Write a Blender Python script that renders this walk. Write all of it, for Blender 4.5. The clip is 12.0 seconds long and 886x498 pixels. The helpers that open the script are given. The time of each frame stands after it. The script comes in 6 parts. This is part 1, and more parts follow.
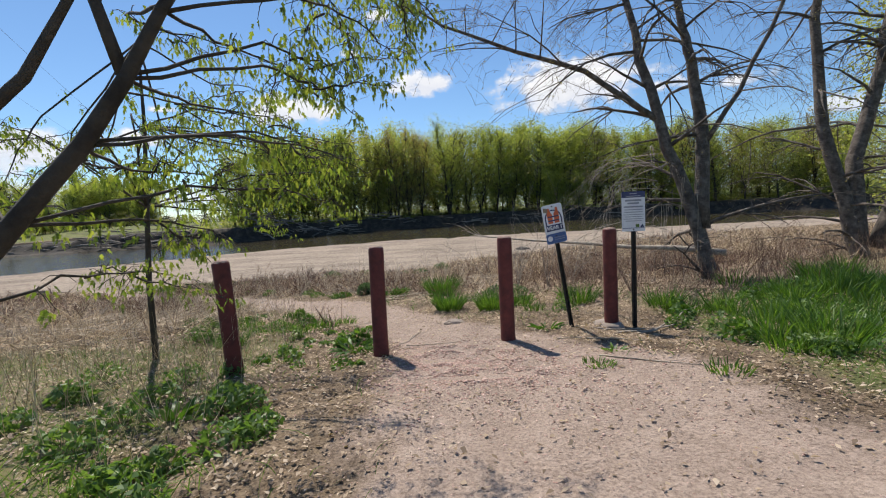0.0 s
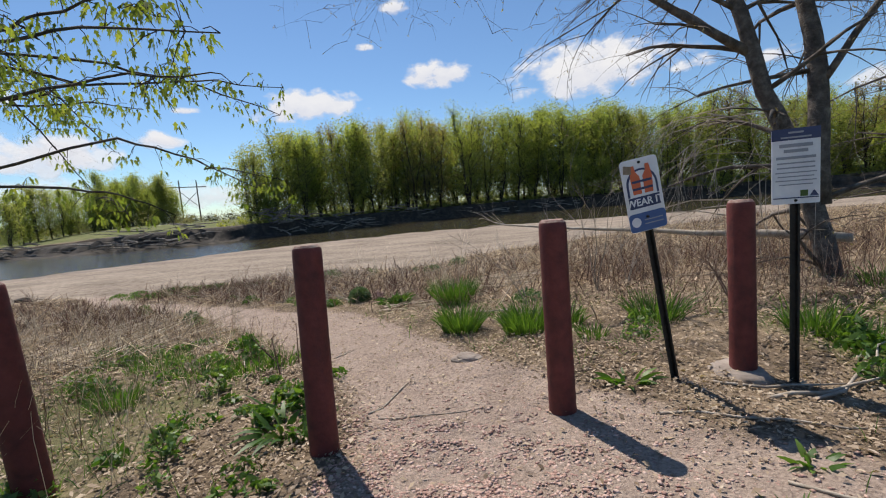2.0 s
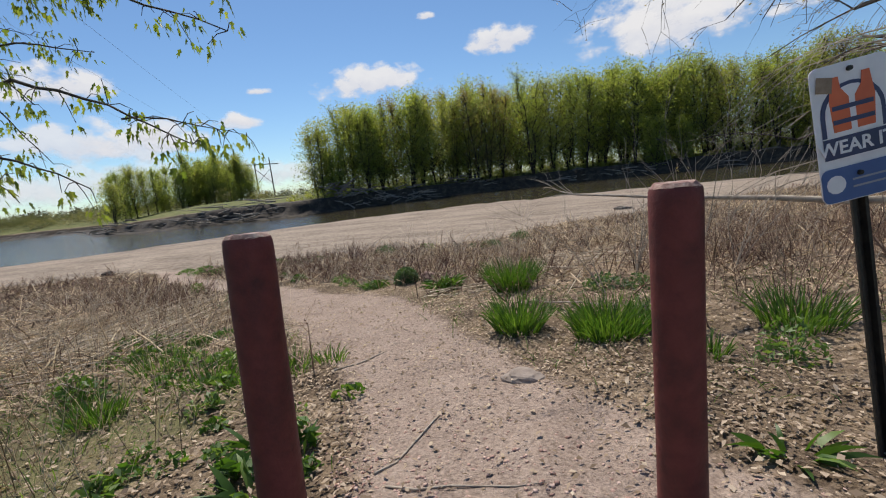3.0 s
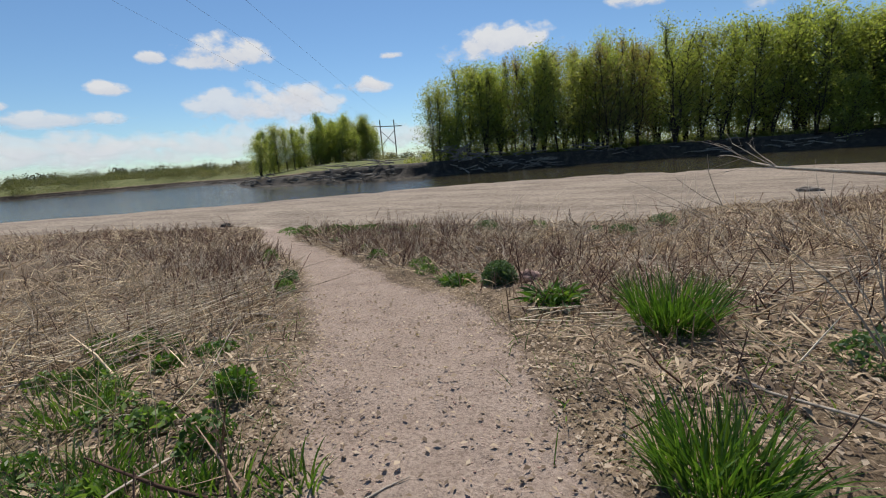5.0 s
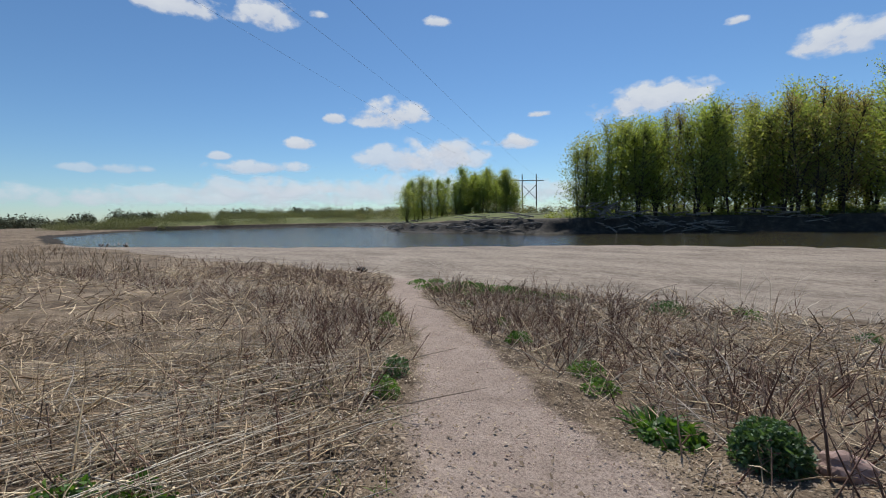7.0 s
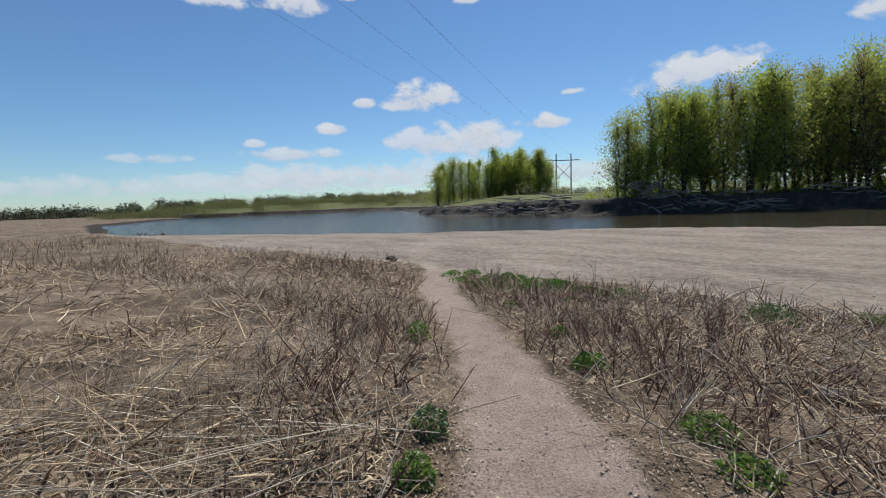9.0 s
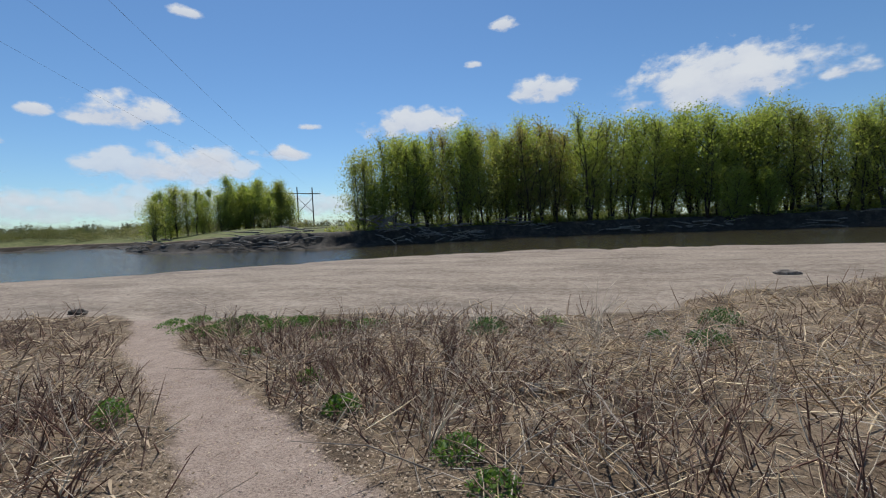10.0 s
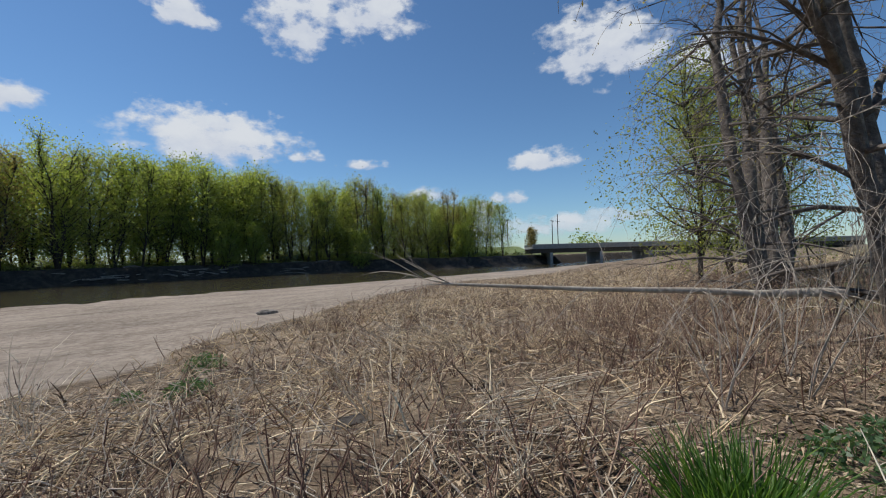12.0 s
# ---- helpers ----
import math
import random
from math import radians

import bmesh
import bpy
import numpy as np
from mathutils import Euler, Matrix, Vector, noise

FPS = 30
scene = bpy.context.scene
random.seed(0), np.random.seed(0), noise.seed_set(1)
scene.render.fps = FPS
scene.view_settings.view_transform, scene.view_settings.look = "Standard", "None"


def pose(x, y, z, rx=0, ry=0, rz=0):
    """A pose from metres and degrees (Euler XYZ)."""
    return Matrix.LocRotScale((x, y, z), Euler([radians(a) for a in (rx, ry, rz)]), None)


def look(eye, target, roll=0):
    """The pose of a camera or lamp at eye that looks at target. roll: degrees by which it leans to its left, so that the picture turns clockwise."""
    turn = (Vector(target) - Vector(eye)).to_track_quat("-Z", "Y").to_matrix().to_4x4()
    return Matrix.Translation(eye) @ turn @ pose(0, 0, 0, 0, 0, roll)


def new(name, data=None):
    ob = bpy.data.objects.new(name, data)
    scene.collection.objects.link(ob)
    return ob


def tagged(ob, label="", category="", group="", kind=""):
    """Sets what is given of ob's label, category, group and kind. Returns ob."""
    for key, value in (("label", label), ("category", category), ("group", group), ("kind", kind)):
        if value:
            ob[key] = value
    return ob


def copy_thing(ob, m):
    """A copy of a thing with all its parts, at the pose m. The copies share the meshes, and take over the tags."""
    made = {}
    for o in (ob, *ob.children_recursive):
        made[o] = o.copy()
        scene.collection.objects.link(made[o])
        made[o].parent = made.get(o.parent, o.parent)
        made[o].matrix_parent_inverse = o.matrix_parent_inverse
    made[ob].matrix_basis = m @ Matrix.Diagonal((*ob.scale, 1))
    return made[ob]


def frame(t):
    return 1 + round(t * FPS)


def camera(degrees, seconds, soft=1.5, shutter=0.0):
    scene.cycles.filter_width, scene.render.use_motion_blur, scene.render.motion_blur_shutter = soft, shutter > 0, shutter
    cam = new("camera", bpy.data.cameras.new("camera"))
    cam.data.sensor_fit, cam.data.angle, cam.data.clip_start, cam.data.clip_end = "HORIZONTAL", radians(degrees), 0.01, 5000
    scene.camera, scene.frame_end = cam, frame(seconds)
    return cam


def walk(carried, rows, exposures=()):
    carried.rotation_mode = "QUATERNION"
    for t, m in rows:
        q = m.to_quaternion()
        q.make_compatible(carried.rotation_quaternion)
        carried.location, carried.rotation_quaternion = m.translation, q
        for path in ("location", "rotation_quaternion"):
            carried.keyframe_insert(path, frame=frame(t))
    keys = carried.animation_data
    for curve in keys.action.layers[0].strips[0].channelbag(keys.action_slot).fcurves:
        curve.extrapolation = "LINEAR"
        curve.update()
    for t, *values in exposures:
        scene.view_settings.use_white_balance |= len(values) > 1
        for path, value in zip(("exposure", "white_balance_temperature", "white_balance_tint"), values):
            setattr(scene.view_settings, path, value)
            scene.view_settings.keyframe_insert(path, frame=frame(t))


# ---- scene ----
cam = camera(91.6, 12.0, 1.1)
PATH = [
    (0, (0.242, -0.792, 1.566), (0.202, 1.199, 1.387), -3.10),
    (0.5, (0.323, -0.236, 1.500), (0.415, 1.754, 1.320), -1.04),
    (1, (0.396, 0.325, 1.472), (0.701, 2.298, 1.360), -5.19),
    (1.5, (0.416, 0.916, 1.428), (0.742, 2.880, 1.237), -5.86),
    (2, (0.364, 1.545, 1.383), (0.224, 3.529, 1.171), -4.82),
    (2.5, (0.424, 2.131, 1.352), (0.195, 4.088, 1.006), -4.44),
    (2.7, (0.432, 2.313, 1.340), (0.054, 4.250, 1.018), -4.53),
    (4.3, (0.135, 4.244, 1.212), (-0.360, 6.138, 0.801), -9.48),
    (4.5, (0.143, 4.358, 1.219), (-0.306, 6.247, 0.740), -9.83),
    (5, (-0.059, 4.885, 1.193), (-0.987, 6.607, 0.777), -4.38),
    (5.5, (-0.288, 5.272, 1.213), (-1.369, 6.941, 1.000), -3.17),
    (6, (-0.662, 5.826, 1.214), (-1.834, 7.422, 0.932), 0.29),
    (6.5, (-1.142, 6.178, 1.234), (-2.445, 7.679, 1.015), -0.70),
    (7, (-1.522, 6.519, 1.206), (-2.945, 7.917, 1.055), -1.07),
    (7.2, (-1.666, 6.650, 1.170), (-3.155, 7.977, 1.020), -3.17),
    (8.8, (-2.565, 7.306, 1.268), (-4.071, 8.603, 1.040), -2.31),
    (9, (-2.681, 7.442, 1.252), (-4.198, 8.726, 1.027), -2.13),
    (9.5, (-2.850, 7.581, 1.277), (-4.496, 8.707, 1.121), -3.13),
    (9.9, (-2.885, 7.741, 1.232), (-3.692, 9.565, 1.083), -2.08),
    (10, (-2.875, 7.794, 1.221), (-3.445, 9.708, 1.102), -2.37),
    (10.4, (-2.754, 8.071, 1.109), (-2.338, 10.027, 1.074), -2.26),
    (10.5, (-2.719, 8.103, 1.100), (-2.127, 10.013, 1.076), -2.17),
    (11, (-2.644, 8.121, 1.124), (-1.486, 9.751, 1.155), -1.87),
    (11.5, (-2.593, 8.141, 1.123), (-1.239, 9.611, 1.191), -1.49),
    (12, (-2.534, 8.167, 1.089), (-1.146, 9.606, 1.119), -1.56),
]
walk(cam, [(t, look(eye, target, roll)) for t, eye, target, roll in PATH], [(0.0, 0.34, 6450, 11), (1.0, 0.42, 6500, 11), (2.0, 0.2, 6500, 12), (2.5, 0.14, 6500, 12), (5.0, -0.02, 6400, 10), (6.5, -0.12, 6000, 9), (12.0, -0.1, 6050, 9)])

# ---- world, sun, exposure ----
SUN = Vector((-0.262, 0.477, 0.839)).normalized()
world = bpy.data.worlds.new("sky")
scene.world = world
world.use_nodes = True
wn = world.node_tree.nodes
sky = wn.new("ShaderNodeTexSky")
sky.sky_type = "NISHITA"
sky.sun_disc = False
sky.sun_elevation = math.asin(SUN.z)
sky.sun_rotation = math.atan2(SUN.x, SUN.y)
sky.air_density, sky.dust_density, sky.ozone_density = 1.0, 0.1, 2.8
wn["Background"].inputs["Strength"].default_value = 0.094
tone = wn.new("ShaderNodeMix")
tone.data_type, tone.blend_type = "RGBA", "MULTIPLY"
tone.inputs[0].default_value = 1.0
tone.inputs[7].default_value = (0.83, 0.985, 1.08, 1)
world.node_tree.links.new(sky.outputs[0], tone.inputs[6])
world.node_tree.links.new(tone.outputs[2], wn["Background"].inputs[0])
sun_data = bpy.data.lights.new("sun", "SUN")
sun_data.energy, sun_data.angle, sun_data.color = 5.0, radians(0.55), (1.0, 0.93, 0.82)
sun = new("sun", sun_data)
sun.matrix_world = look(SUN * 50, (0, 0, 0))


# ---- materials ----
def mat_new(name):
    m = bpy.data.materials.new(name)
    m.use_nodes = True
    nt = m.node_tree
    return m, nt, nt.nodes["Principled BSDF"]


def ramp(nt, fac, stops):
    r = nt.nodes.new("ShaderNodeValToRGB")
    el = r.color_ramp.elements
    while len(el) < len(stops):
        el.new(0.5)
    for e, (p, c) in zip(el, stops):
        e.position, e.color = p, (*c, 1)
    nt.links.new(fac, r.inputs[0])
    return r.outputs[0]


def noise_tex(nt, scale, detail=4, rough=0.6, coord="Object"):
    tc = nt.nodes.new("ShaderNodeTexCoord")
    n = nt.nodes.new("ShaderNodeTexNoise")
    n.inputs["Scale"].default_value, n.inputs["Detail"].default_value, n.inputs["Roughness"].default_value = scale, detail, rough
    nt.links.new(tc.outputs[coord], n.inputs["Vector"])
    return n.outputs["Fac"]


def mix_col(nt, fac, a, b, mode="MIX"):
    m = nt.nodes.new("ShaderNodeMix")
    m.data_type, m.blend_type = "RGBA", mode
    for sock, v in ((m.inputs[0], fac), (m.inputs[6], a), (m.inputs[7], b)):
        if hasattr(v, "links"):
            nt.links.new(v, sock)
        else:
            sock.default_value = v if isinstance(v, float) else (*v, 1)
    return m.outputs[2]


def maths(nt, op, a, b=0.0, clamp=False):
    m = nt.nodes.new("ShaderNodeMath")
    m.operation, m.use_clamp = op, clamp
    for sock, v in ((m.inputs[0], a), (m.inputs[1], b)):
        if hasattr(v, "links"):
            nt.links.new(v, sock)
        else:
            sock.default_value = v
    return m.outputs[0]


def bump(nt, bsdf, height, strength=0.4, distance=0.02):
    b = nt.nodes.new("ShaderNodeBump")
    b.inputs["Strength"].default_value, b.inputs["Distance"].default_value = strength, distance
    nt.links.new(height, b.inputs["Height"])
    nt.links.new(b.outputs[0], bsdf.inputs["Normal"])


def plain(name, stops, scale=8.0, rough=0.8, bump_s=0.3, metal=0.0, coord="Object", dist=0.01):
    m, nt, p = mat_new(name)
    n = noise_tex(nt, scale, 6, 0.65, coord)
    nt.links.new(ramp(nt, n, stops), p.inputs["Base Color"])
    p.inputs["Roughness"].default_value, p.inputs["Metallic"].default_value = rough, metal
    if bump_s:
        bump(nt, p, noise_tex(nt, scale * 4, 4, 0.6, coord), bump_s, dist)
    return m


def per_piece(name, stops, rough=0.85, translucent=0.0, island=True):
    """Colour that changes from piece to piece of one mesh, with a soft drift over the place."""
    m, nt, p = mat_new(name)
    if island:
        g = nt.nodes.new("ShaderNodeNewGeometry").outputs["Random Per Island"]
    else:
        g = nt.nodes.new("ShaderNodeObjectInfo").outputs["Random"]
    f = maths(nt, "ADD", maths(nt, "MULTIPLY", g, 0.72), maths(nt, "MULTIPLY", noise_tex(nt, 0.35, 3, 0.6), 0.28))
    col = ramp(nt, f, stops)
    nt.links.new(col, p.inputs["Base Color"])
    p.inputs["Roughness"].default_value = rough
    if translucent:
        t = nt.nodes.new("ShaderNodeBsdfTranslucent")
        nt.links.new(mix_col(nt, 1.0, col, (1.75, 1.76, 0.78), "MULTIPLY"), t.inputs["Color"])
        s = nt.nodes.new("ShaderNodeMixShader")
        s.inputs[0].default_value = translucent
        nt.links.new(p.outputs[0], s.inputs[1])
        nt.links.new(t.outputs[0], s.inputs[2])
        nt.links.new(s.outputs[0], nt.nodes["Material Output"].inputs["Surface"])
    return m


def streaks(nt):
    """Noise drawn out along the river, as flood water leaves sand."""
    tc = nt.nodes.new("ShaderNodeTexCoord")
    mp = nt.nodes.new("ShaderNodeMapping")
    mp.inputs["Scale"].default_value = (0.22, 0.5, 1)
    mp.inputs["Rotation"].default_value = (0, 0, -0.12)
    n = nt.nodes.new("ShaderNodeTexNoise")
    n.inputs["Scale"].default_value, n.inputs["Detail"].default_value, n.inputs["Roughness"].default_value = 1.0, 8, 0.72
    nt.links.new(tc.outputs["Object"], mp.inputs[0])
    nt.links.new(mp.outputs[0], n.inputs["Vector"])
    return n.outputs["Fac"]


def ground_material():
    m, nt, p = mat_new("ground_soil")
    def att(n):
        a = nt.nodes.new("ShaderNodeAttribute")
        a.attribute_name = n
        return a.outputs["Fac"]
    big, mid, fine = noise_tex(nt, 0.35, 4), noise_tex(nt, 3.0, 5, 0.7), noise_tex(nt, 42.0, 4, 0.75)
    # brown litter, its darks deepened to stand for shade between the stalks
    litter = ramp(nt, mid, [(0.34, (0.022, 0.013, 0.008)), (0.5, (0.08, 0.051, 0.031)), (0.66, (0.25, 0.18, 0.112))])
    litter = mix_col(nt, 0.5, litter, ramp(nt, fine, [(0.38, (0.022, 0.016, 0.011)), (0.62, (0.25, 0.19, 0.13))]))
    mat = ramp(nt, mid, [(0.32, (0.085, 0.057, 0.036)), (0.5, (0.24, 0.172, 0.11)), (0.68, (0.44, 0.34, 0.23))])
    mat = mix_col(nt, 0.45, mat, ramp(nt, fine, [(0.38, (0.06, 0.042, 0.03)), (0.6, (0.40, 0.32, 0.23))]))
    litter = mix_col(nt, maths(nt, "MULTIPLY", maths(nt, "ADD", noise_tex(nt, 0.55, 4, 0.7), -0.40), 5.0, True), litter, mat)
    path = ramp(nt, mid, [(0.3, (0.22, 0.165, 0.132)), (0.5, (0.34, 0.262, 0.214)), (0.72, (0.45, 0.358, 0.295))])
    path = mix_col(nt, 0.5, path, ramp(nt, fine, [(0.36, (0.08, 0.055, 0.042)), (0.5, (0.31, 0.24, 0.19)), (0.66, (0.47, 0.375, 0.305))]))
    sand = ramp(nt, streaks(nt), [(0.35, (0.135, 0.10, 0.077)), (0.5, (0.265, 0.208, 0.16)), (0.65, (0.385, 0.31, 0.245))])
    sand = mix_col(nt, 0.42, sand, ramp(nt, noise_tex(nt, 4.0, 5, 0.8), [(0.4, (0.12, 0.098, 0.077)), (0.6, (0.40, 0.345, 0.28))]))
    grass = ramp(nt, noise_tex(nt, 0.9, 5, 0.7), [(0.3, (0.07, 0.085, 0.03)), (0.55, (0.14, 0.15, 0.055)), (0.75, (0.24, 0.20, 0.11))])
    mud = ramp(nt, mid, [(0.3, (0.022, 0.018, 0.013)), (0.7, (0.06, 0.047, 0.035))])
    wob = maths(nt, "ADD", maths(nt, "MULTIPLY", mid, 0.9), -0.45)
    def mask(n, k=1.0):
        return maths(nt, "MULTIPLY", maths(nt, "ADD", maths(nt, "ADD", att(n), maths(nt, "MULTIPLY", wob, k)), -0.28), 2.2, True)
    col = mix_col(nt, mask("grass"), litter, grass)
    col = mix_col(nt, mask("path"), col, path)
    col = mix_col(nt, mask("sand", 0.5), col, sand)
    col = mix_col(nt, mask("mud", 0.6), col, mud)
    nt.links.new(col, p.inputs["Base Color"])
    p.inputs["Roughness"].default_value = 0.95
    p.inputs["Specular IOR Level"].default_value = 0.15
    bump(nt, p, maths(nt, "ADD", maths(nt, "MULTIPLY", fine, 0.6), mid), 0.9, 0.04)
    return m


def water_material():
    m, nt, p = mat_new("river_water")
    p.inputs["Base Color"].default_value = (0.05, 0.042, 0.022, 1)
    p.inputs["Roughness"].default_value = 0.05
    p.inputs["IOR"].default_value = 1.33
    tc = nt.nodes.new("ShaderNodeTexCoord")
    mp = nt.nodes.new("ShaderNodeMapping")
    mp.inputs["Scale"].default_value = (1.2, 3.6, 1)
    mp.inputs["Rotation"].default_value = (0, 0, 0.3)
    n = nt.nodes.new("ShaderNodeTexNoise")
    n.inputs["Scale"].default_value, n.inputs["Detail"].default_value = 1.6, 5
    nt.links.new(tc.outputs["Object"], mp.inputs[0])
    nt.links.new(mp.outputs[0], n.inputs["Vector"])
    bump(nt, p, n.outputs["Fac"], 0.3, 0.2)
    return m


M_GROUND, M_WATER = ground_material(), water_material()
M_RED = plain("red_brown_paint", [(0.3, (0.06, 0.011, 0.009)), (0.5, (0.12, 0.021, 0.017)), (0.66, (0.155, 0.03, 0.025)), (0.8, (0.22, 0.09, 0.07))], 7, 0.68, 0.5, dist=0.008)
M_WORN = plain("worn_post_top", [(0.3, (0.16, 0.05, 0.04)), (0.55, (0.33, 0.22, 0.18)), (0.7, (0.45, 0.38, 0.33))], 25, 0.85, 0.5)
M_ROCK = plain("pinkish_stone", [(0.3, (0.26, 0.16, 0.13)), (0.7, (0.44, 0.31, 0.26))], 9, 0.9, 0.5)
M_CONCRETE = plain("old_concrete", [(0.3, (0.16, 0.125, 0.10)), (0.7, (0.34, 0.285, 0.24))], 6, 0.9, 0.5)
M_BLACK = plain("dark_weathered_steel", [(0.3, (0.012, 0.012, 0.011)), (0.7, (0.04, 0.036, 0.03))], 18, 0.6, 0.3, 0.3)
M_WHITE = plain("white_sign_sheet", [(0.3, (0.62, 0.62, 0.66)), (0.7, (0.78, 0.78, 0.80))], 5, 0.4, 0.0)
M_NAVY = plain("navy_print", [(0.3, (0.018, 0.025, 0.085)), (0.7, (0.035, 0.045, 0.13))], 5, 0.4, 0.0)
M_BLUE = plain("blue_print", [(0.3, (0.045, 0.09, 0.25)), (0.7, (0.06, 0.12, 0.30))], 5, 0.4, 0.0)
M_ORANGE = plain("orange_print", [(0.3, (0.55, 0.10, 0.035)), (0.7, (0.68, 0.15, 0.05))], 5, 0.45, 0.0)
M_GREY = plain("grey_print", [(0.3, (0.22, 0.23, 0.27)), (0.7, (0.32, 0.33, 0.37))], 5, 0.5, 0.0)
M_STICKER = plain("brown_sticker", [(0.3, (0.20, 0.14, 0.09)), (0.7, (0.32, 0.24, 0.17))], 30, 0.6, 0.0)
M_BARK = plain("grey_brown_bark", [(0.28, (0.035, 0.027, 0.022)), (0.5, (0.105, 0.085, 0.07)), (0.75, (0.23, 0.195, 0.165))], 7, 0.92, 0.9, dist=0.03)
M_BARK_DARK = plain("dark_bark", [(0.3, (0.025, 0.02, 0.016)), (0.7, (0.085, 0.07, 0.055))], 6, 0.92, 0.6, dist=0.03)
M_TWIG = plain("bare_twig", [(0.3, (0.11, 0.085, 0.07)), (0.7, (0.25, 0.20, 0.165))], 3, 0.85, 0.0)
M_DEADWOOD = plain("bleached_deadwood", [(0.3, (0.20, 0.16, 0.12)), (0.6, (0.42, 0.36, 0.29)), (0.8, (0.55, 0.49, 0.41))], 9, 0.85, 0.5)
M_DRIFT = plain("grey_driftwood", [(0.3, (0.08, 0.066, 0.054)), (0.5, (0.20, 0.17, 0.14)), (0.7, (0.38, 0.33, 0.275))], 5, 0.9, 0.4)
M_STRAW = per_piece("dry_straw", [(0.0, (0.04, 0.024, 0.015)), (0.28, (0.16, 0.10, 0.056)), (0.5, (0.50, 0.36, 0.205)), (1.0, (0.88, 0.73, 0.49))], 0.7, 0.0)
M_STALK = per_piece("dead_stalk", [(0.0, (0.04, 0.02, 0.014)), (0.5, (0.18, 0.10, 0.068)), (1.0, (0.58, 0.42, 0.29))], 0.85, 0.0)
M_DARKSTALK = per_piece("dark_dead_stalk", [(0.0, (0.035, 0.017, 0.012)), (0.5, (0.14, 0.07, 0.048)), (1.0, (0.44, 0.30, 0.20))], 0.85, 0.0)
M_CHAFF = per_piece("straw_chaff", [(0.0, (0.06, 0.038, 0.024)), (0.4, (0.22, 0.15, 0.09)), (0.8, (0.46, 0.345, 0.22)), (1.0, (0.66, 0.54, 0.38))], 0.8, 0.0)
M_BLEACHED = per_piece("bleached_reed", [(0.0, (0.30, 0.23, 0.15)), (0.5, (0.56, 0.46, 0.33)), (1.0, (0.80, 0.71, 0.56))], 0.6, 0.0)
M_LITTER = per_piece("leaf_litter", [(0.0, (0.06, 0.04, 0.028)), (0.35, (0.21, 0.15, 0.10)), (0.75, (0.43, 0.335, 0.245)), (1.0, (0.62, 0.53, 0.42))], 0.8, 0.15)
M_GRAVEL = per_piece("pinkish_gravel", [(0.0, (0.19, 0.105, 0.082)), (0.4, (0.40, 0.25, 0.20)), (0.8, (0.54, 0.385, 0.32)), (1.0, (0.66, 0.55, 0.48))], 0.85, 0.0)
M_BLADE = per_piece("fresh_grass", [(0.0, (0.028, 0.065, 0.01)), (0.5, (0.062, 0.135, 0.02)), (1.0, (0.16, 0.245, 0.045))], 0.5, 0.4)
M_WEED = per_piece("weed_leaf", [(0.0, (0.05, 0.10, 0.025)), (0.5, (0.10, 0.175, 0.045)), (1.0, (0.20, 0.28, 0.08))], 0.5, 0.42)
M_SAGE = per_piece("dark_feathery_leaf", [(0.0, (0.035, 0.07, 0.03)), (0.5, (0.07, 0.125, 0.05)), (1.0, (0.13, 0.20, 0.09))], 0.5, 0.35)
M_LEAF = per_piece("young_maple_leaf", [(0.0, (0.07, 0.11, 0.02)), (0.5, (0.15, 0.20, 0.038)), (1.0, (0.28, 0.30, 0.08))], 0.4, 0.5)
M_FAR = per_piece("spring_foliage", [(0.0, (0.14, 0.18, 0.05)), (0.5, (0.235, 0.275, 0.085)), (1.0, (0.31, 0.335, 0.125))], 0.5, 0.68)
M_FAR_B = per_piece("olive_foliage", [(0.0, (0.13, 0.155, 0.055)), (0.5, (0.215, 0.235, 0.085)), (1.0, (0.30, 0.295, 0.13))], 0.5, 0.65)
M_FAR_C = per_piece("budding_foliage", [(0.0, (0.14, 0.10, 0.05)), (0.5, (0.23, 0.18, 0.08)), (1.0, (0.31, 0.27, 0.12))], 0.5, 0.5)
# distance haze is mixed into this leaf colour: paler and less saturated
M_HAZE = per_piece("distant_scrub_leaf", [(0.0, (0.12, 0.115, 0.07)), (0.5, (0.20, 0.19, 0.10)), (1.0, (0.30, 0.27, 0.165))], 0.7, 0.35)
M_SCRUB = per_piece("willow_scrub_leaf", [(0.0, (0.06, 0.07, 0.03)), (0.5, (0.13, 0.135, 0.058)), (1.0, (0.21, 0.20, 0.10))], 0.7, 0.3)
M_WOODS = per_piece("distant_woods_leaf", [(0.0, (0.05, 0.058, 0.03)), (0.5, (0.10, 0.105, 0.05)), (1.0, (0.16, 0.155, 0.085))], 0.9, 0.0)
M_TURF = plain("roadside_turf", [(0.3, (0.07, 0.10, 0.03)), (0.5, (0.13, 0.17, 0.05)), (0.7, (0.21, 0.22, 0.09))], 0.8, 0.95, 0.4)
M_DECK = plain("bridge_concrete", [(0.3, (0.20, 0.20, 0.19)), (0.7, (0.33, 0.32, 0.31))], 2, 0.85, 0.2)
M_POLE = plain("pole_timber", [(0.3, (0.05, 0.04, 0.032)), (0.7, (0.12, 0.095, 0.075))], 3, 0.9, 0.2)
M_WIRE = plain("power_cable", [(0.3, (0.12, 0.12, 0.13)), (0.7, (0.2, 0.2, 0.21))], 1, 0.6, 0.0)


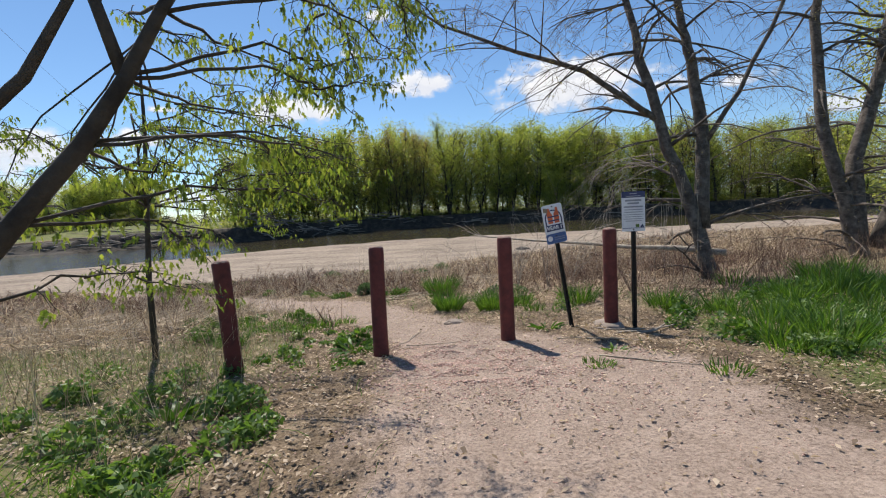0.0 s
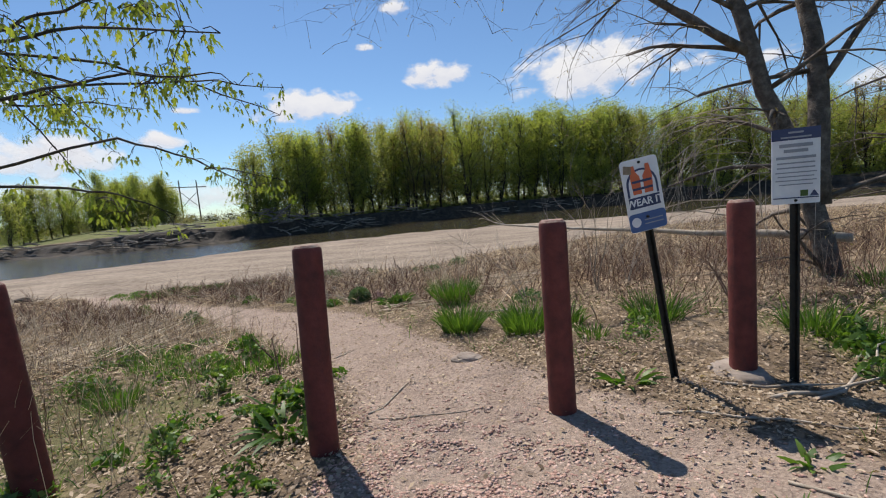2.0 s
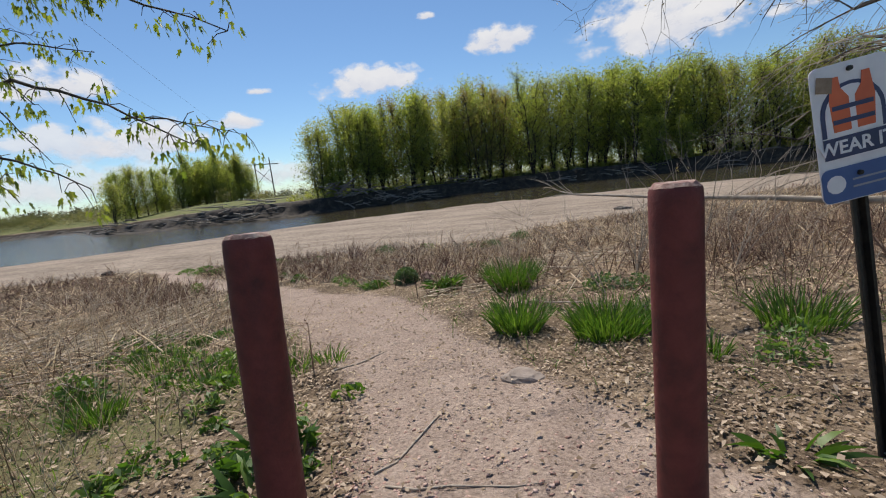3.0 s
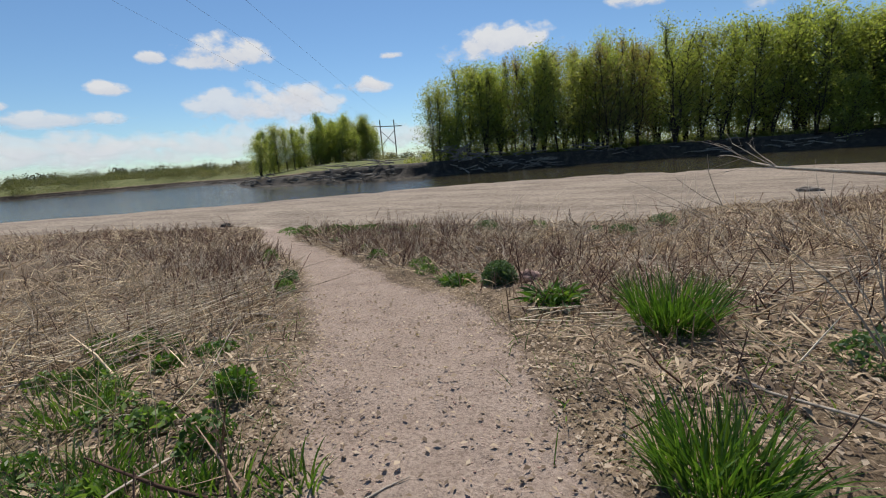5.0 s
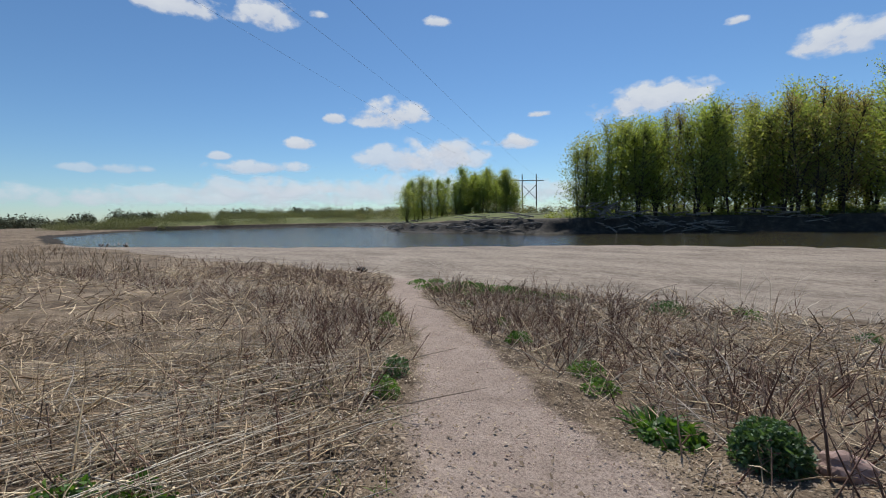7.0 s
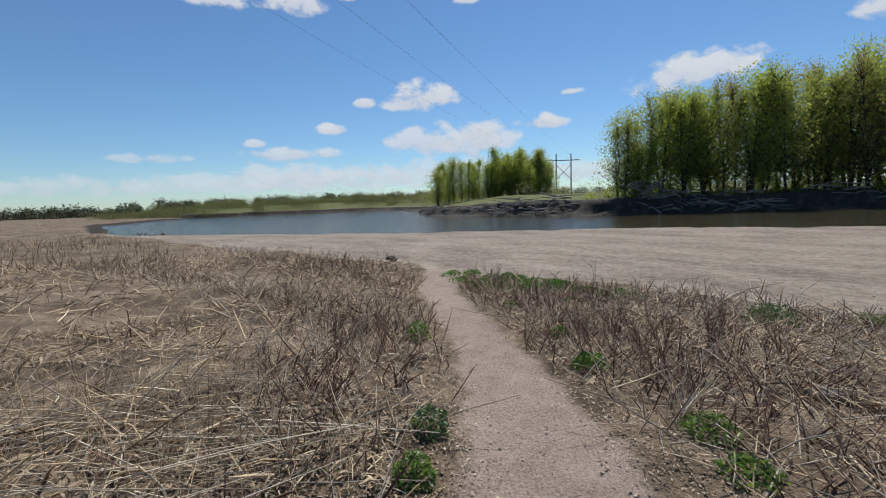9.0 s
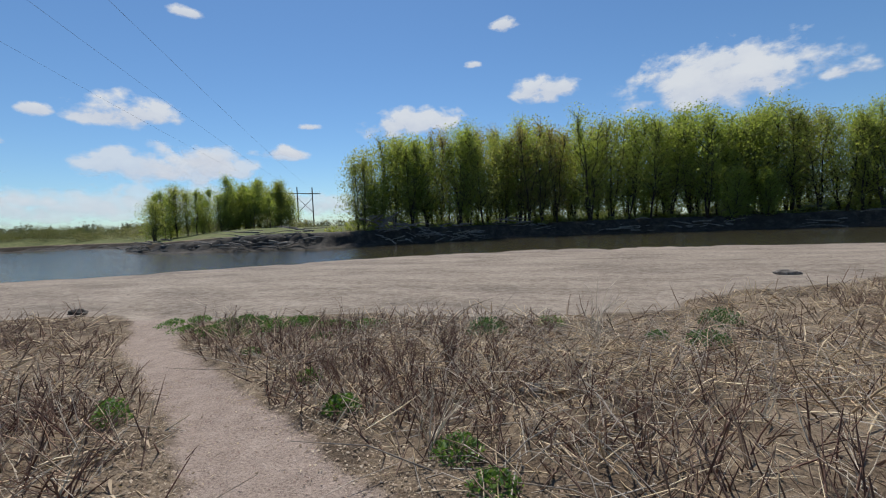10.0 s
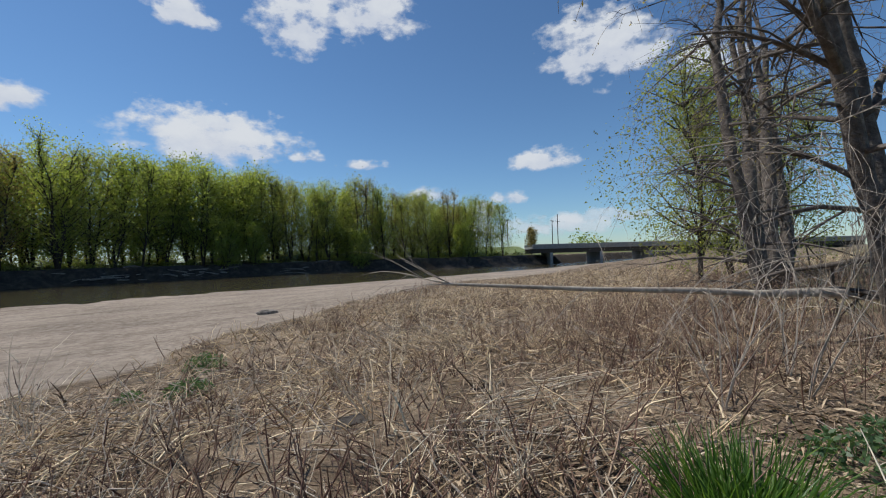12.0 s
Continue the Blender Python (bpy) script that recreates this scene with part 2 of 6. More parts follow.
def cloud_material():
    """A sheet of cloud: dense in its middle, torn at the rim; sunlit white above and greyer shade below are put into
    its glowing colour.
    """
    m, nt, p = mat_new("fair_weather_cloud")
    nt.nodes.remove(p)
    tc = nt.nodes.new("ShaderNodeTexCoord")
    oi = nt.nodes.new("ShaderNodeObjectInfo")
    sep = nt.nodes.new("ShaderNodeSeparateXYZ")
    nt.links.new(tc.outputs["UV"], sep.inputs[0])
    add = nt.nodes.new("ShaderNodeVectorMath")
    add.operation = "MULTIPLY_ADD"
    add.inputs[1].default_value = (0.0052, 0.0075, 1.0)
    nt.links.new(tc.outputs["Object"], add.inputs[0])
    sh = nt.nodes.new("ShaderNodeCombineXYZ")
    nt.links.new(maths(nt, "MULTIPLY", oi.outputs["Random"], 57.0), sh.inputs[0])
    nt.links.new(maths(nt, "MULTIPLY", oi.outputs["Random"], 31.0), sh.inputs[1])
    nt.links.new(sh.outputs[0], add.inputs[2])
    n = nt.nodes.new("ShaderNodeTexNoise")
    n.inputs["Scale"].default_value, n.inputs["Detail"].default_value, n.inputs["Roughness"].default_value = 1.6, 9, 0.56
    nt.links.new(add.outputs[0], n.inputs["Vector"])
    dep = nt.nodes.new("ShaderNodeSeparateColor")
    nt.links.new(oi.outputs["Color"], dep.inputs[0])
    ux = maths(nt, "MULTIPLY", maths(nt, "SUBTRACT", sep.outputs[0], 0.5), 2.0)
    uy = maths(nt, "MULTIPLY", maths(nt, "SUBTRACT", sep.outputs[1], 0.38), 2.0)
    low = maths(nt, "MULTIPLY", maths(nt, "MAXIMUM", maths(nt, "MULTIPLY", uy, -1.0), 0.0), 1.1)
    r2 = maths(nt, "ADD", maths(nt, "ADD", maths(nt, "MULTIPLY", ux, ux), maths(nt, "MULTIPLY", uy, uy)), low)
    dens = maths(nt, "SUBTRACT", maths(nt, "ADD", maths(nt, "MULTIPLY", n.outputs["Fac"], 2.5), -0.66), r2)
    alpha = maths(nt, "POWER", maths(nt, "MULTIPLY", dens, 2.3, True), 1.25)
    edge = maths(nt, "SUBTRACT", 1.0, maths(nt, "POWER", maths(nt, "MAXIMUM", maths(nt, "ABSOLUTE", ux), maths(nt, "ABSOLUTE", maths(nt, "MULTIPLY", maths(nt, "SUBTRACT", sep.outputs[1], 0.5), 2.0))), 6.0), True)
    alpha = maths(nt, "MULTIPLY", maths(nt, "MULTIPLY", alpha, edge), dep.outputs[0])
    # lit top and shaded underside are painted by height, then emitted
    shade = maths(nt, "ADD", maths(nt, "MULTIPLY", uy, 0.4), maths(nt, "ADD", maths(nt, "MULTIPLY", n.outputs["Fac"], 1.0), 0.08), True)
    col = ramp(nt, shade, [(0.1, (0.60, 0.64, 0.74)), (0.5, (0.82, 0.84, 0.90)), (0.8, (0.97, 0.97, 0.97))])
    em = nt.nodes.new("ShaderNodeEmission")
    nt.links.new(col, em.inputs[0])
    em.inputs[1].default_value = 0.78
    tr = nt.nodes.new("ShaderNodeBsdfTransparent")
    mx = nt.nodes.new("ShaderNodeMixShader")
    nt.links.new(alpha, mx.inputs[0])
    nt.links.new(tr.outputs[0], mx.inputs[1])
    nt.links.new(em.outputs[0], mx.inputs[2])
    nt.links.new(mx.outputs[0], nt.nodes["Material Output"].inputs["Surface"])
    return m


M_CLOUD = cloud_material()
M_MUD = plain("dark_bank_mud", [(0.3, (0.012, 0.009, 0.007)), (0.5, (0.032, 0.025, 0.018)), (0.72, (0.085, 0.066, 0.048))], 1.2, 0.9, 0.6, dist=0.08)


# ---- mesh helpers ----
def mesh_from(name, verts, faces, material, smooth=False):
    me = bpy.data.meshes.new(name)
    verts = np.asarray(verts, dtype=np.float32)
    if isinstance(faces, np.ndarray):
        k = faces.shape[1]
        me.vertices.add(len(verts))
        me.vertices.foreach_set("co", verts.ravel())
        me.loops.add(faces.size)
        me.loops.foreach_set("vertex_index", faces.astype(np.int32).ravel())
        me.polygons.add(len(faces))
        me.polygons.foreach_set("loop_start", np.arange(0, faces.size, k, dtype=np.int32))
        me.update(calc_edges=True)
        me.validate()
    else:
        me.from_pydata([tuple(map(float, v)) for v in verts], [], faces)
    me.materials.append(material)
    if smooth:
        me.polygons.foreach_set("use_smooth", [True] * len(me.polygons))
    return me


def thing(name, label, category, place=(0, 0, 0), group="", kind="", rz=0.0):
    ob = new(name)
    ob.empty_display_size = 0.1
    ob.matrix_world = pose(*place, 0, 0, rz)
    return tagged(ob, label, category, group, kind)


def part(name, bm, material, parent, label="", smooth=False):
    """One mesh part under a thing or a part; bm is a bmesh or an (array of verts, faces) pair, in the parent's space."""
    if isinstance(bm, tuple):
        me = mesh_from(name, bm[0], bm[1], material, smooth)
    else:
        me = bpy.data.meshes.new(name)
        bm.to_mesh(me)
        bm.free()
        me.materials.append(material)
        if smooth:
            me.polygons.foreach_set("use_smooth", [True] * len(me.polygons))
    ob = new(name, me)
    ob.parent = parent
    return tagged(ob, label)


def box(w, d, h, bevel=0.0, at=(0, 0, 0)):
    bm = bmesh.new()
    bmesh.ops.create_cube(bm, size=1, matrix=Matrix.Translation(at) @ Matrix.Diagonal((w, d, h, 1)))
    if bevel:
        bmesh.ops.bevel(bm, geom=bm.edges[:], offset=bevel, segments=2, affect="EDGES")
    return bm


class Tubes:
    """Collects tapered round limbs into one mesh."""
    def __init__(self):
        self.v, self.f = [], []

    def add(self, pts, radii, sides=6):
        pts = [Vector(p) for p in pts]
        base, n = len(self.v), len(pts)
        side = Vector((0.31, 0.77, 0.12))
        for i, p in enumerate(pts):
            d = (pts[min(i + 1, n - 1)] - pts[max(i - 1, 0)]).normalized()
            a = d.cross(side)
            if a.length < 1e-3:
                a = d.cross(Vector((1, 0, 0)))
            a.normalize()
            b = d.cross(a)
            for k in range(sides):
                t = 2 * math.pi * k / sides
                self.v.append(p + (a * math.cos(t) + b * math.sin(t)) * radii[i])
        for i in range(n - 1):
            for k in range(sides):
                k2 = (k + 1) % sides
                self.f.append((base + i * sides + k, base + i * sides + k2, base + (i + 1) * sides + k2, base + (i + 1) * sides + k))
        self.f.append(tuple(base + k for k in reversed(range(sides))))
        self.f.append(tuple(base + (n - 1) * sides + k for k in range(sides)))

    def get(self):
        return self.v, self.f


def stalks(base, way, length, radius, bend, rng, droop=0.0):
    """Thin three-sided stems: arrays of foot, direction, length and radius; they bow by bend and sag by droop."""
    n = len(base)
    way = way / np.linalg.norm(way, axis=1, keepdims=True)
    rand = rng.normal(size=(n, 3))
    a = np.cross(way, rand)
    a /= np.linalg.norm(a, axis=1, keepdims=True)
    b = np.cross(way, a)
    rings = []
    for s, r in ((0.0, 1.0), (0.5, 0.85), (1.0, 0.35)):
        c = base + way * (length * s)[:, None] + a * (bend * length * math.sin(math.pi * s * 0.6))[:, None]
        c[:, 2] -= droop * length * s * s
        for k in range(3):
            t = 2 * math.pi * k / 3
            rings.append(c + (a * math.cos(t) + b * math.sin(t)) * (radius * r)[:, None])
    v = np.stack(rings, axis=1).reshape(-1, 3)
    off = (np.arange(n) * 9)[:, None, None]
    q = np.array([[i * 3 + k, i * 3 + (k + 1) % 3, (i + 1) * 3 + (k + 1) % 3, (i + 1) * 3 + k] for i in range(2) for k in range(3)])
    return v, (off + q[None]).reshape(-1, 4)


def blades(base, way, length, width, sag, rng):
    """Grass blades: flat tapering ribbons of three joints, folded over by sag."""
    n = len(base)
    way = way / np.linalg.norm(way, axis=1, keepdims=True)
    side = np.cross(way, rng.normal(size=(n, 3)))
    side /= np.linalg.norm(side, axis=1, keepdims=True)
    out = way.copy()
    out[:, 2] = 0
    out /= np.linalg.norm(out, axis=1, keepdims=True) + 1e-6
    rows = []
    for s, w in ((0.0, 0.8), (0.4, 1.0), (0.75, 0.7), (1.0, 0.08)):
        c = base + way * (length * s)[:, None] + out * (sag * length * s * s)[:, None]
        c[:, 2] -= sag * length * s ** 2.5 * 0.9
        rows += [c - side * (width * w / 2)[:, None], c + side * (width * w / 2)[:, None]]
    v = np.stack(rows, axis=1).reshape(-1, 3)
    off = (np.arange(n) * 8)[:, None, None]
    q = np.array([[2 * i, 2 * i + 1, 2 * i + 3, 2 * i + 2] for i in range(3)])
    return v, (off + q[None]).reshape(-1, 4)


def leaf_quads(centre, size, rng, flat=0.0, slim=0.55):
    """Folded lozenge leaves (or clumps of them) at the given places, turned every way."""
    n = len(centre)
    d = rng.normal(size=(n, 3))
    d[:, 2] *= 1 - flat
    d /= np.linalg.norm(d, axis=1, keepdims=True)
    s = np.cross(d, rng.normal(size=(n, 3)))
    s /= np.linalg.norm(s, axis=1, keepdims=True)
    u = np.cross(d, s)
    size = size[:, None]
    v = np.stack([centre - d * size * 0.5, centre + s * size * slim * 0.5 + u * size * 0.1, centre + d * size * 0.5, centre - s * size * slim * 0.5 + u * size * 0.1], axis=1).reshape(-1, 3)
    return v, (np.arange(n) * 4)[:, None] + np.arange(4)[None]


def join(sets):
    vs, fs, o = [], [], 0
    for v, f in sets:
        vs.append(v)
        fs.append(f + o)
        o += len(v)
    return np.concatenate(vs), np.concatenate(fs)


# ---- lie of the land ----
WATER = -1.4
VEG_X = [-150, -108, -60, -47, -28, -19, -12.4, -8.8, -6.5, -4, -0.8, 1.6, 4, 7, 17, 38, 60, 200]
VEG_Y = [29, 9.6, 9.6, 11, 13.9, 15.5, 16.2, 16.8, 17.4, 17.6, 18.4, 21.3, 22, 24.5, 30, 33, 40, 48]
NEAR_X = [-150, -108, -65, -50.6, -33.8, -21, -12.8, -6, 5, 17, 30, 57, 90, 200]
NEAR_Y = [30, 10, 10, 19, 28.5, 38.8, 43.5, 46.3, 46.6, 46, 45.6, 47, 50, 62]
FAR_X = [-170, -150, -125, -92, -64, -34, -31, -22.5, -13, 0, 12, 30, 44, 57, 80, 200]
FAR_Y = [31, 45, 80, 76, 55.5, 58, 60, 68, 76, 80, 80, 79, 73, 66, 60, 74]
PATH_LINE = [(1.4, -9, 2.3), (1.4, -1, 2.3), (1.15, 2, 1.95), (0.65, 3.6, 1.4), (0.0, 5, 0.85), (-0.8, 6.2, 0.8), (-1.4, 7.0, 0.95), (-2.45, 8.3, 1.15), (-4.1, 9.5, 0.8),
             (-5.15, 10.4, 0.65), (-6.8, 11.55, 0.55), (-11.05, 14.3, 0.6), (-14, 17.2, 1.0)]


def smooth01(a):
    a = np.clip(a, 0, 1)
    return a * a * (3 - 2 * a)


def value_noise(x, y, s, seed=0):
    """Smooth lattice noise, -1 to 1."""
    x, y = np.asarray(x, float) * s, np.asarray(y, float) * s
    ix, iy = np.floor(x), np.floor(y)
    fx, fy = smooth01(x - ix), smooth01(y - iy)
    def h(a, b):
        q = np.sin(a * 127.1 + b * 311.7 + seed * 74.7) * 43758.5453
        return (q - np.floor(q)) * 2 - 1
    return (h(ix, iy) * (1 - fx) + h(ix + 1, iy) * fx) * (1 - fy) + (h(ix, iy + 1) * (1 - fx) + h(ix + 1, iy + 1) * fx) * fy


def path_dist(x, y):
    """How far inside the trodden path (positive) a place is, in half-widths."""
    best = np.full(np.shape(x), -9.0)
    for (x0, y0, w0), (x1, y1, w1) in zip(PATH_LINE, PATH_LINE[1:]):
        dx, dy = x1 - x0, y1 - y0
        t = np.clip(((x - x0) * dx + (y - y0) * dy) / (dx * dx + dy * dy), 0, 1)
        d = np.hypot(x - x0 - t * dx, y - y0 - t * dy)
        best = np.maximum(best, 1 - d / (w0 + (w1 - w0) * t))
    return best


def land(x, y):
    """Ground height and the shares of path, sand, grass and mud."""
    x, y = np.asarray(x, float), np.asarray(y, float)
    veg, near, far = np.interp(x, VEG_X, VEG_Y), np.interp(x, NEAR_X, NEAR_Y), np.interp(x, FAR_X, FAR_Y)
    wob = value_noise(x, y, 0.25, 3) * 0.8 + value_noise(x, y, 0.9, 4) * 0.35
    veg, near, far = veg + wob, near + wob * 0.5, far + wob * 1.3
    closed = smooth01((-x - 145) / 15)
    near, far = near + closed * 4, far - closed * 4
    u = (x - 0.86) * -0.342 + (y - 4.24) * 0.94
    z_land = np.clip(-0.072 * u, -1.02, 0.55)
    u_veg = (x - 0.86) * -0.342 + (veg - 4.24) * 0.94
    z_veg = np.clip(-0.072 * u_veg, -1.02, 0.55)
    s = np.clip((y - veg) / np.maximum(near - veg, 1), 0, 1.3)
    z_sand = z_veg - 0.12 * smooth01((y - veg) / 1.5) + (WATER - 0.01 - z_veg + 0.12) * s ** 1.2
    z = np.where(y < veg, z_land, z_sand)
    bed = smooth01((y - near) / 3.0)
    z = np.where(y > near, z * (1 - bed) + (WATER - 0.7) * bed, z)
    left = smooth01((-x - 45) / 30)
    top = 1.1 * (1 - left) + 0.1 * left
    rise = smooth01((y - far + 1.0) / 3.6)
    rise = rise * (0.8 + 0.2 * smooth01((y - far) / 14))
    rise = rise + left * 0.75 * smooth01((y - far - 3) / 25)
    z = np.where(y > far - 1.0, np.maximum(z, (WATER - 0.7) + (top - WATER + 0.7) * rise), z)
    pd = path_dist(x, y)
    path = smooth01(pd * 1.9 + 0.06 + 0.22 * value_noise(x, y, 1.7, 51)) * (y < veg + 2)
    sand = smooth01((y - veg) / 1.2 + 0.2) * (y < far - 0.4)
    far_grass = smooth01((y - far - 3) / 3)
    back = smooth01((-u - 1.0) / 2.0) * (1 - path) * 0.35 * smooth01((x + 9) / 3)
    side = smooth01((x - 2.6) / 0.8) * smooth01((7.2 - y) / 1.5) * 0.8
    side = np.maximum(side, smooth01((-1.2 - x) / 1.0) * smooth01((6.5 - y) / 1.5) * 0.55 * smooth01((x + 10) / 3))
    trees = smooth01((x - 6) / 3) * smooth01((14 - y) / 4) * 0.45
    grass = np.clip(np.maximum.reduce([far_grass, back, side, trees]), 0, 1) * (1 - path)
    mud = smooth01((y - far + 1.5) / 0.8) * (1 - smooth01((y - far - 2.4) / 1.2))
    mud = np.maximum(mud, 0.55 * smooth01(1 - np.abs(y - near) / 0.9) * (y < far))
    mud = np.maximum(mud, smooth01((-x - 58) / 6) * smooth01(1.6 - np.abs(y - near - 0.2) / 1.5) * (y < far))
    rough = (value_noise(x, y, 0.7, 1) * 0.06 + value_noise(x, y, 2.3, 2) * 0.035 + value_noise(x, y, 7.0, 5) * 0.008) * (1 - 0.65 * path) * (1 - 0.7 * sand)
    rough = rough + (value_noise(x, y, 5.0, 6) * 0.012 + value_noise(x, y, 11.0, 8) * 0.006) * path
    near_land = (y < near)
    z = z + rough * near_land - 0.03 * path
    return z, path, sand, grass, mud


def height(x, y):
    return float(land(np.array([x]), np.array([y]))[0][0])


def axis(lo, hi, step, reach, grow):
    """Coordinates with an even fine stretch, spreading out to the horizon on both sides."""
    mid = list(np.arange(lo, hi, step))
    out, s, p = [], step, hi
    while p < reach:
        out.append(p)
        s = min(s * grow, 1.2) if p < hi + 150 else s * 1.2
        p += s
    back, s, p = [], step, lo - step
    while p > -reach:
        back.append(p)
        s = min(s * grow, 1.2) if p > lo - 150 else s * 1.2
        p -= s
    return np.array(back[::-1] + mid + out)


gx, gy = axis(-12, 7, 0.15, 2600, 1.045), axis(-2.5, 19, 0.15, 2600, 1.04)
X, Y = np.meshgrid(gx, gy)
Z, a_path, a_sand, a_grass, a_mud = land(X, Y)
nx, ny = len(gx), len(gy)
idx = np.arange(nx * ny).reshape(ny, nx)
faces = np.stack([idx[:-1, :-1], idx[:-1, 1:], idx[1:, 1:], idx[1:, :-1]], axis=-1).reshape(-1, 4)
me = mesh_from("ground", np.stack([X, Y, Z], axis=-1).reshape(-1, 3), faces, M_GROUND, True)
for key, arr in (("path", a_path), ("sand", a_sand), ("grass", a_grass), ("mud", a_mud)):
    me.attributes.new(key, "FLOAT", "POINT").data.foreach_set("value", arr.astype(np.float32).ravel())
ground = tagged(new("ground", me), "sloping riverside ground, sandy footpath, dry weeds and pale sandbar", "ground", kind="structure")

wx, wy = np.linspace(-175, 220, 60), np.linspace(0, 130, 30)
WX, WY = np.meshgrid(wx, wy)
widx = np.arange(60 * 30).reshape(30, 60)
wf = np.stack([widx[:-1, :-1], widx[:-1, 1:], widx[1:, 1:], widx[1:, :-1]], axis=-1).reshape(-1, 4)
water = new("water", mesh_from("water", np.stack([WX, WY, np.full_like(WX, WATER)], axis=-1).reshape(-1, 3), wf, M_WATER, True))
tagged(water, "slow brown river water reflecting the blue sky", "river", kind="structure")


def cut_bank():
    """The crumbling dark cut of mud along the far shore, where the river eats into the bank."""
    xs = np.arange(-150, 79, 0.45)
    fy = np.interp(xs, FAR_X, FAR_Y) + value_noise(xs, xs * 0, 0.35, 61) * 0.9 + value_noise(xs, xs * 0, 1.1, 62) * 0.45
    tops = np.array([float(land(np.array([x]), np.array([y + 3.4]))[0][0]) for x, y in zip(xs, fy)])
    left = smooth01((-xs - 45) / 30)
    tops = np.maximum(tops, WATER + 0.35) * (1 - left) + (WATER + 0.55 + 0.2 * value_noise(xs, xs * 0, 0.2, 63)) * left
    rows = []
    for k, (d, f) in enumerate(((-1.9, -0.12), (-1.2, 0.03), (-0.5, 0.16), (0.1, 0.42), (0.5, 0.72), (1.0, 0.93), (1.8, 1.0), (3.4, 0.98))):
        j = value_noise(xs, xs * 0 + k * 3.3, 0.8, 64) * 0.35 + value_noise(xs, xs * 0 + k * 5.1, 1.9, 65) * 0.2
        rows.append(np.stack([xs, fy + d + j, WATER + (tops - WATER) * f + 0.1 * (f > 0.9) + j * 0.25 * (0 < f < 0.95)], axis=1))
    n = len(xs)
    v = np.stack(rows, axis=0).reshape(-1, 3)
    i = np.arange(len(rows) * n).reshape(len(rows), n)
    f = np.stack([i[:-1, :-1], i[:-1, 1:], i[1:, 1:], i[1:, :-1]], axis=-1).reshape(-1, 4)
    return tagged(new("bank", mesh_from("bank", v, f, M_MUD)), "dark crumbling mud bank cut by the river", "bank", kind="structure")


cut_bank()


# ---- bollards and signs ----
def post_shape(r, h, sides, rng):
    """A round timber post with a softly rounded, slightly uneven top."""
    rings = [(r * 1.03, -0.15), (r * 1.02, 0.02), (r, 0.3), (r * 0.99, 0.7), (r, h - 0.05), (r * 0.985, h - 0.018), (r * 0.93, h - 0.004)]
    v, f = [], []
    for rr, z in rings:
        for k in range(sides):
            t = 2 * math.pi * k / sides
            w = rr * (1 + 0.012 * math.sin(3 * t + z * 4) + rng.uniform(-0.006, 0.006))
            v.append((w * math.cos(t), w * math.sin(t), z))
    for i in range(len(rings) - 1):
        for k in range(sides):
            k2 = (k + 1) % sides
            f.append((i * sides + k, i * sides + k2, (i + 1) * sides + k2, (i + 1) * sides + k))
    return v, f


def bollard(x, y, h, lean, label, seed):
    rng = random.Random(seed)
    b = thing("bollard", label, "bollard", (x, y, height(x, y)), "bollards across the path")
    b.rotation_euler = (radians(lean[0]), radians(lean[1]), rng.uniform(0, 6))
    part("post", post_shape(0.085, h, 22, rng), M_RED, b, smooth=True)
    bm = bmesh.new()
    bmesh.ops.create_cone(bm, cap_ends=True, segments=22, radius1=0.08, radius2=0.066, depth=0.016, matrix=Matrix.Translation((0, 0, h + 0.002)))
    for v in bm.verts:
        v.co.z += rng.uniform(-0.004, 0.004)
    part("post_top", bm, M_WORN, b, "worn pale top of the post")
    return b


bollard(-2.1, 3.58, 1.2, (0, -2.0), "dark red-brown painted round bollard among dry weeds", 1)
bollard(-0.61, 3.92, 1.22, (-3, -1.5), "dark red-brown painted round bollard beside the gravel path", 2)
bollard(0.86, 4.24, 1.22, (0, 0), "red-brown painted round bollard standing in pinkish gravel", 3)
b4 = bollard(2.25, 4.69, 1.22, (0, 0.5), "red-brown painted round bollard on a concrete footing", 4)

bm = bmesh.new()
bmesh.ops.create_cone(bm, cap_ends=True, segments=20, radius1=0.25, radius2=0.18, depth=0.1)
bmesh.ops.subdivide_edges(bm, edges=bm.edges[:], cuts=2, use_grid_fill=True)
for v in bm.verts:
    n3 = noise.noise(v.co * 7)
    v.co.x += n3 * 0.05
    v.co.y += n3 * 0.04
    v.co.z += noise.noise(v.co * 11 + Vector((3, 1, 2))) * 0.025
footing = new("concrete_footing")
footing.matrix_world = pose(2.2, 4.66, height(2.2, 4.66) - 0.03)
tagged(footing, "rough pale concrete footing at the foot of the bollard", "footing")
part("slab", bm, M_CONCRETE, footing, smooth=True)


def rounded_plate(w, h, t, r, at=(0, 0, 0)):
    bm = bmesh.new()
    pts = []
    for cx, cz, a0 in ((w / 2 - r, h / 2 - r, 0), (-w / 2 + r, h / 2 - r, 90), (-w / 2 + r, -h / 2 + r, 180), (w / 2 - r, -h / 2 + r, 270)):
        for k in range(5):
            a = radians(a0 + k * 22.5)
            pts.append((at[0] + cx + r * math.cos(a), at[1], at[2] + cz + r * math.sin(a)))
    face = bm.faces.new([bm.verts.new(p) for p in pts])
    ex = bmesh.ops.extrude_face_region(bm, geom=[face])
    bmesh.ops.translate(bm, verts=[v for v in ex["geom"] if isinstance(v, bmesh.types.BMVert)], vec=(0, t, 0))
    bmesh.ops.recalc_face_normals(bm, faces=bm.faces[:])
    return bm


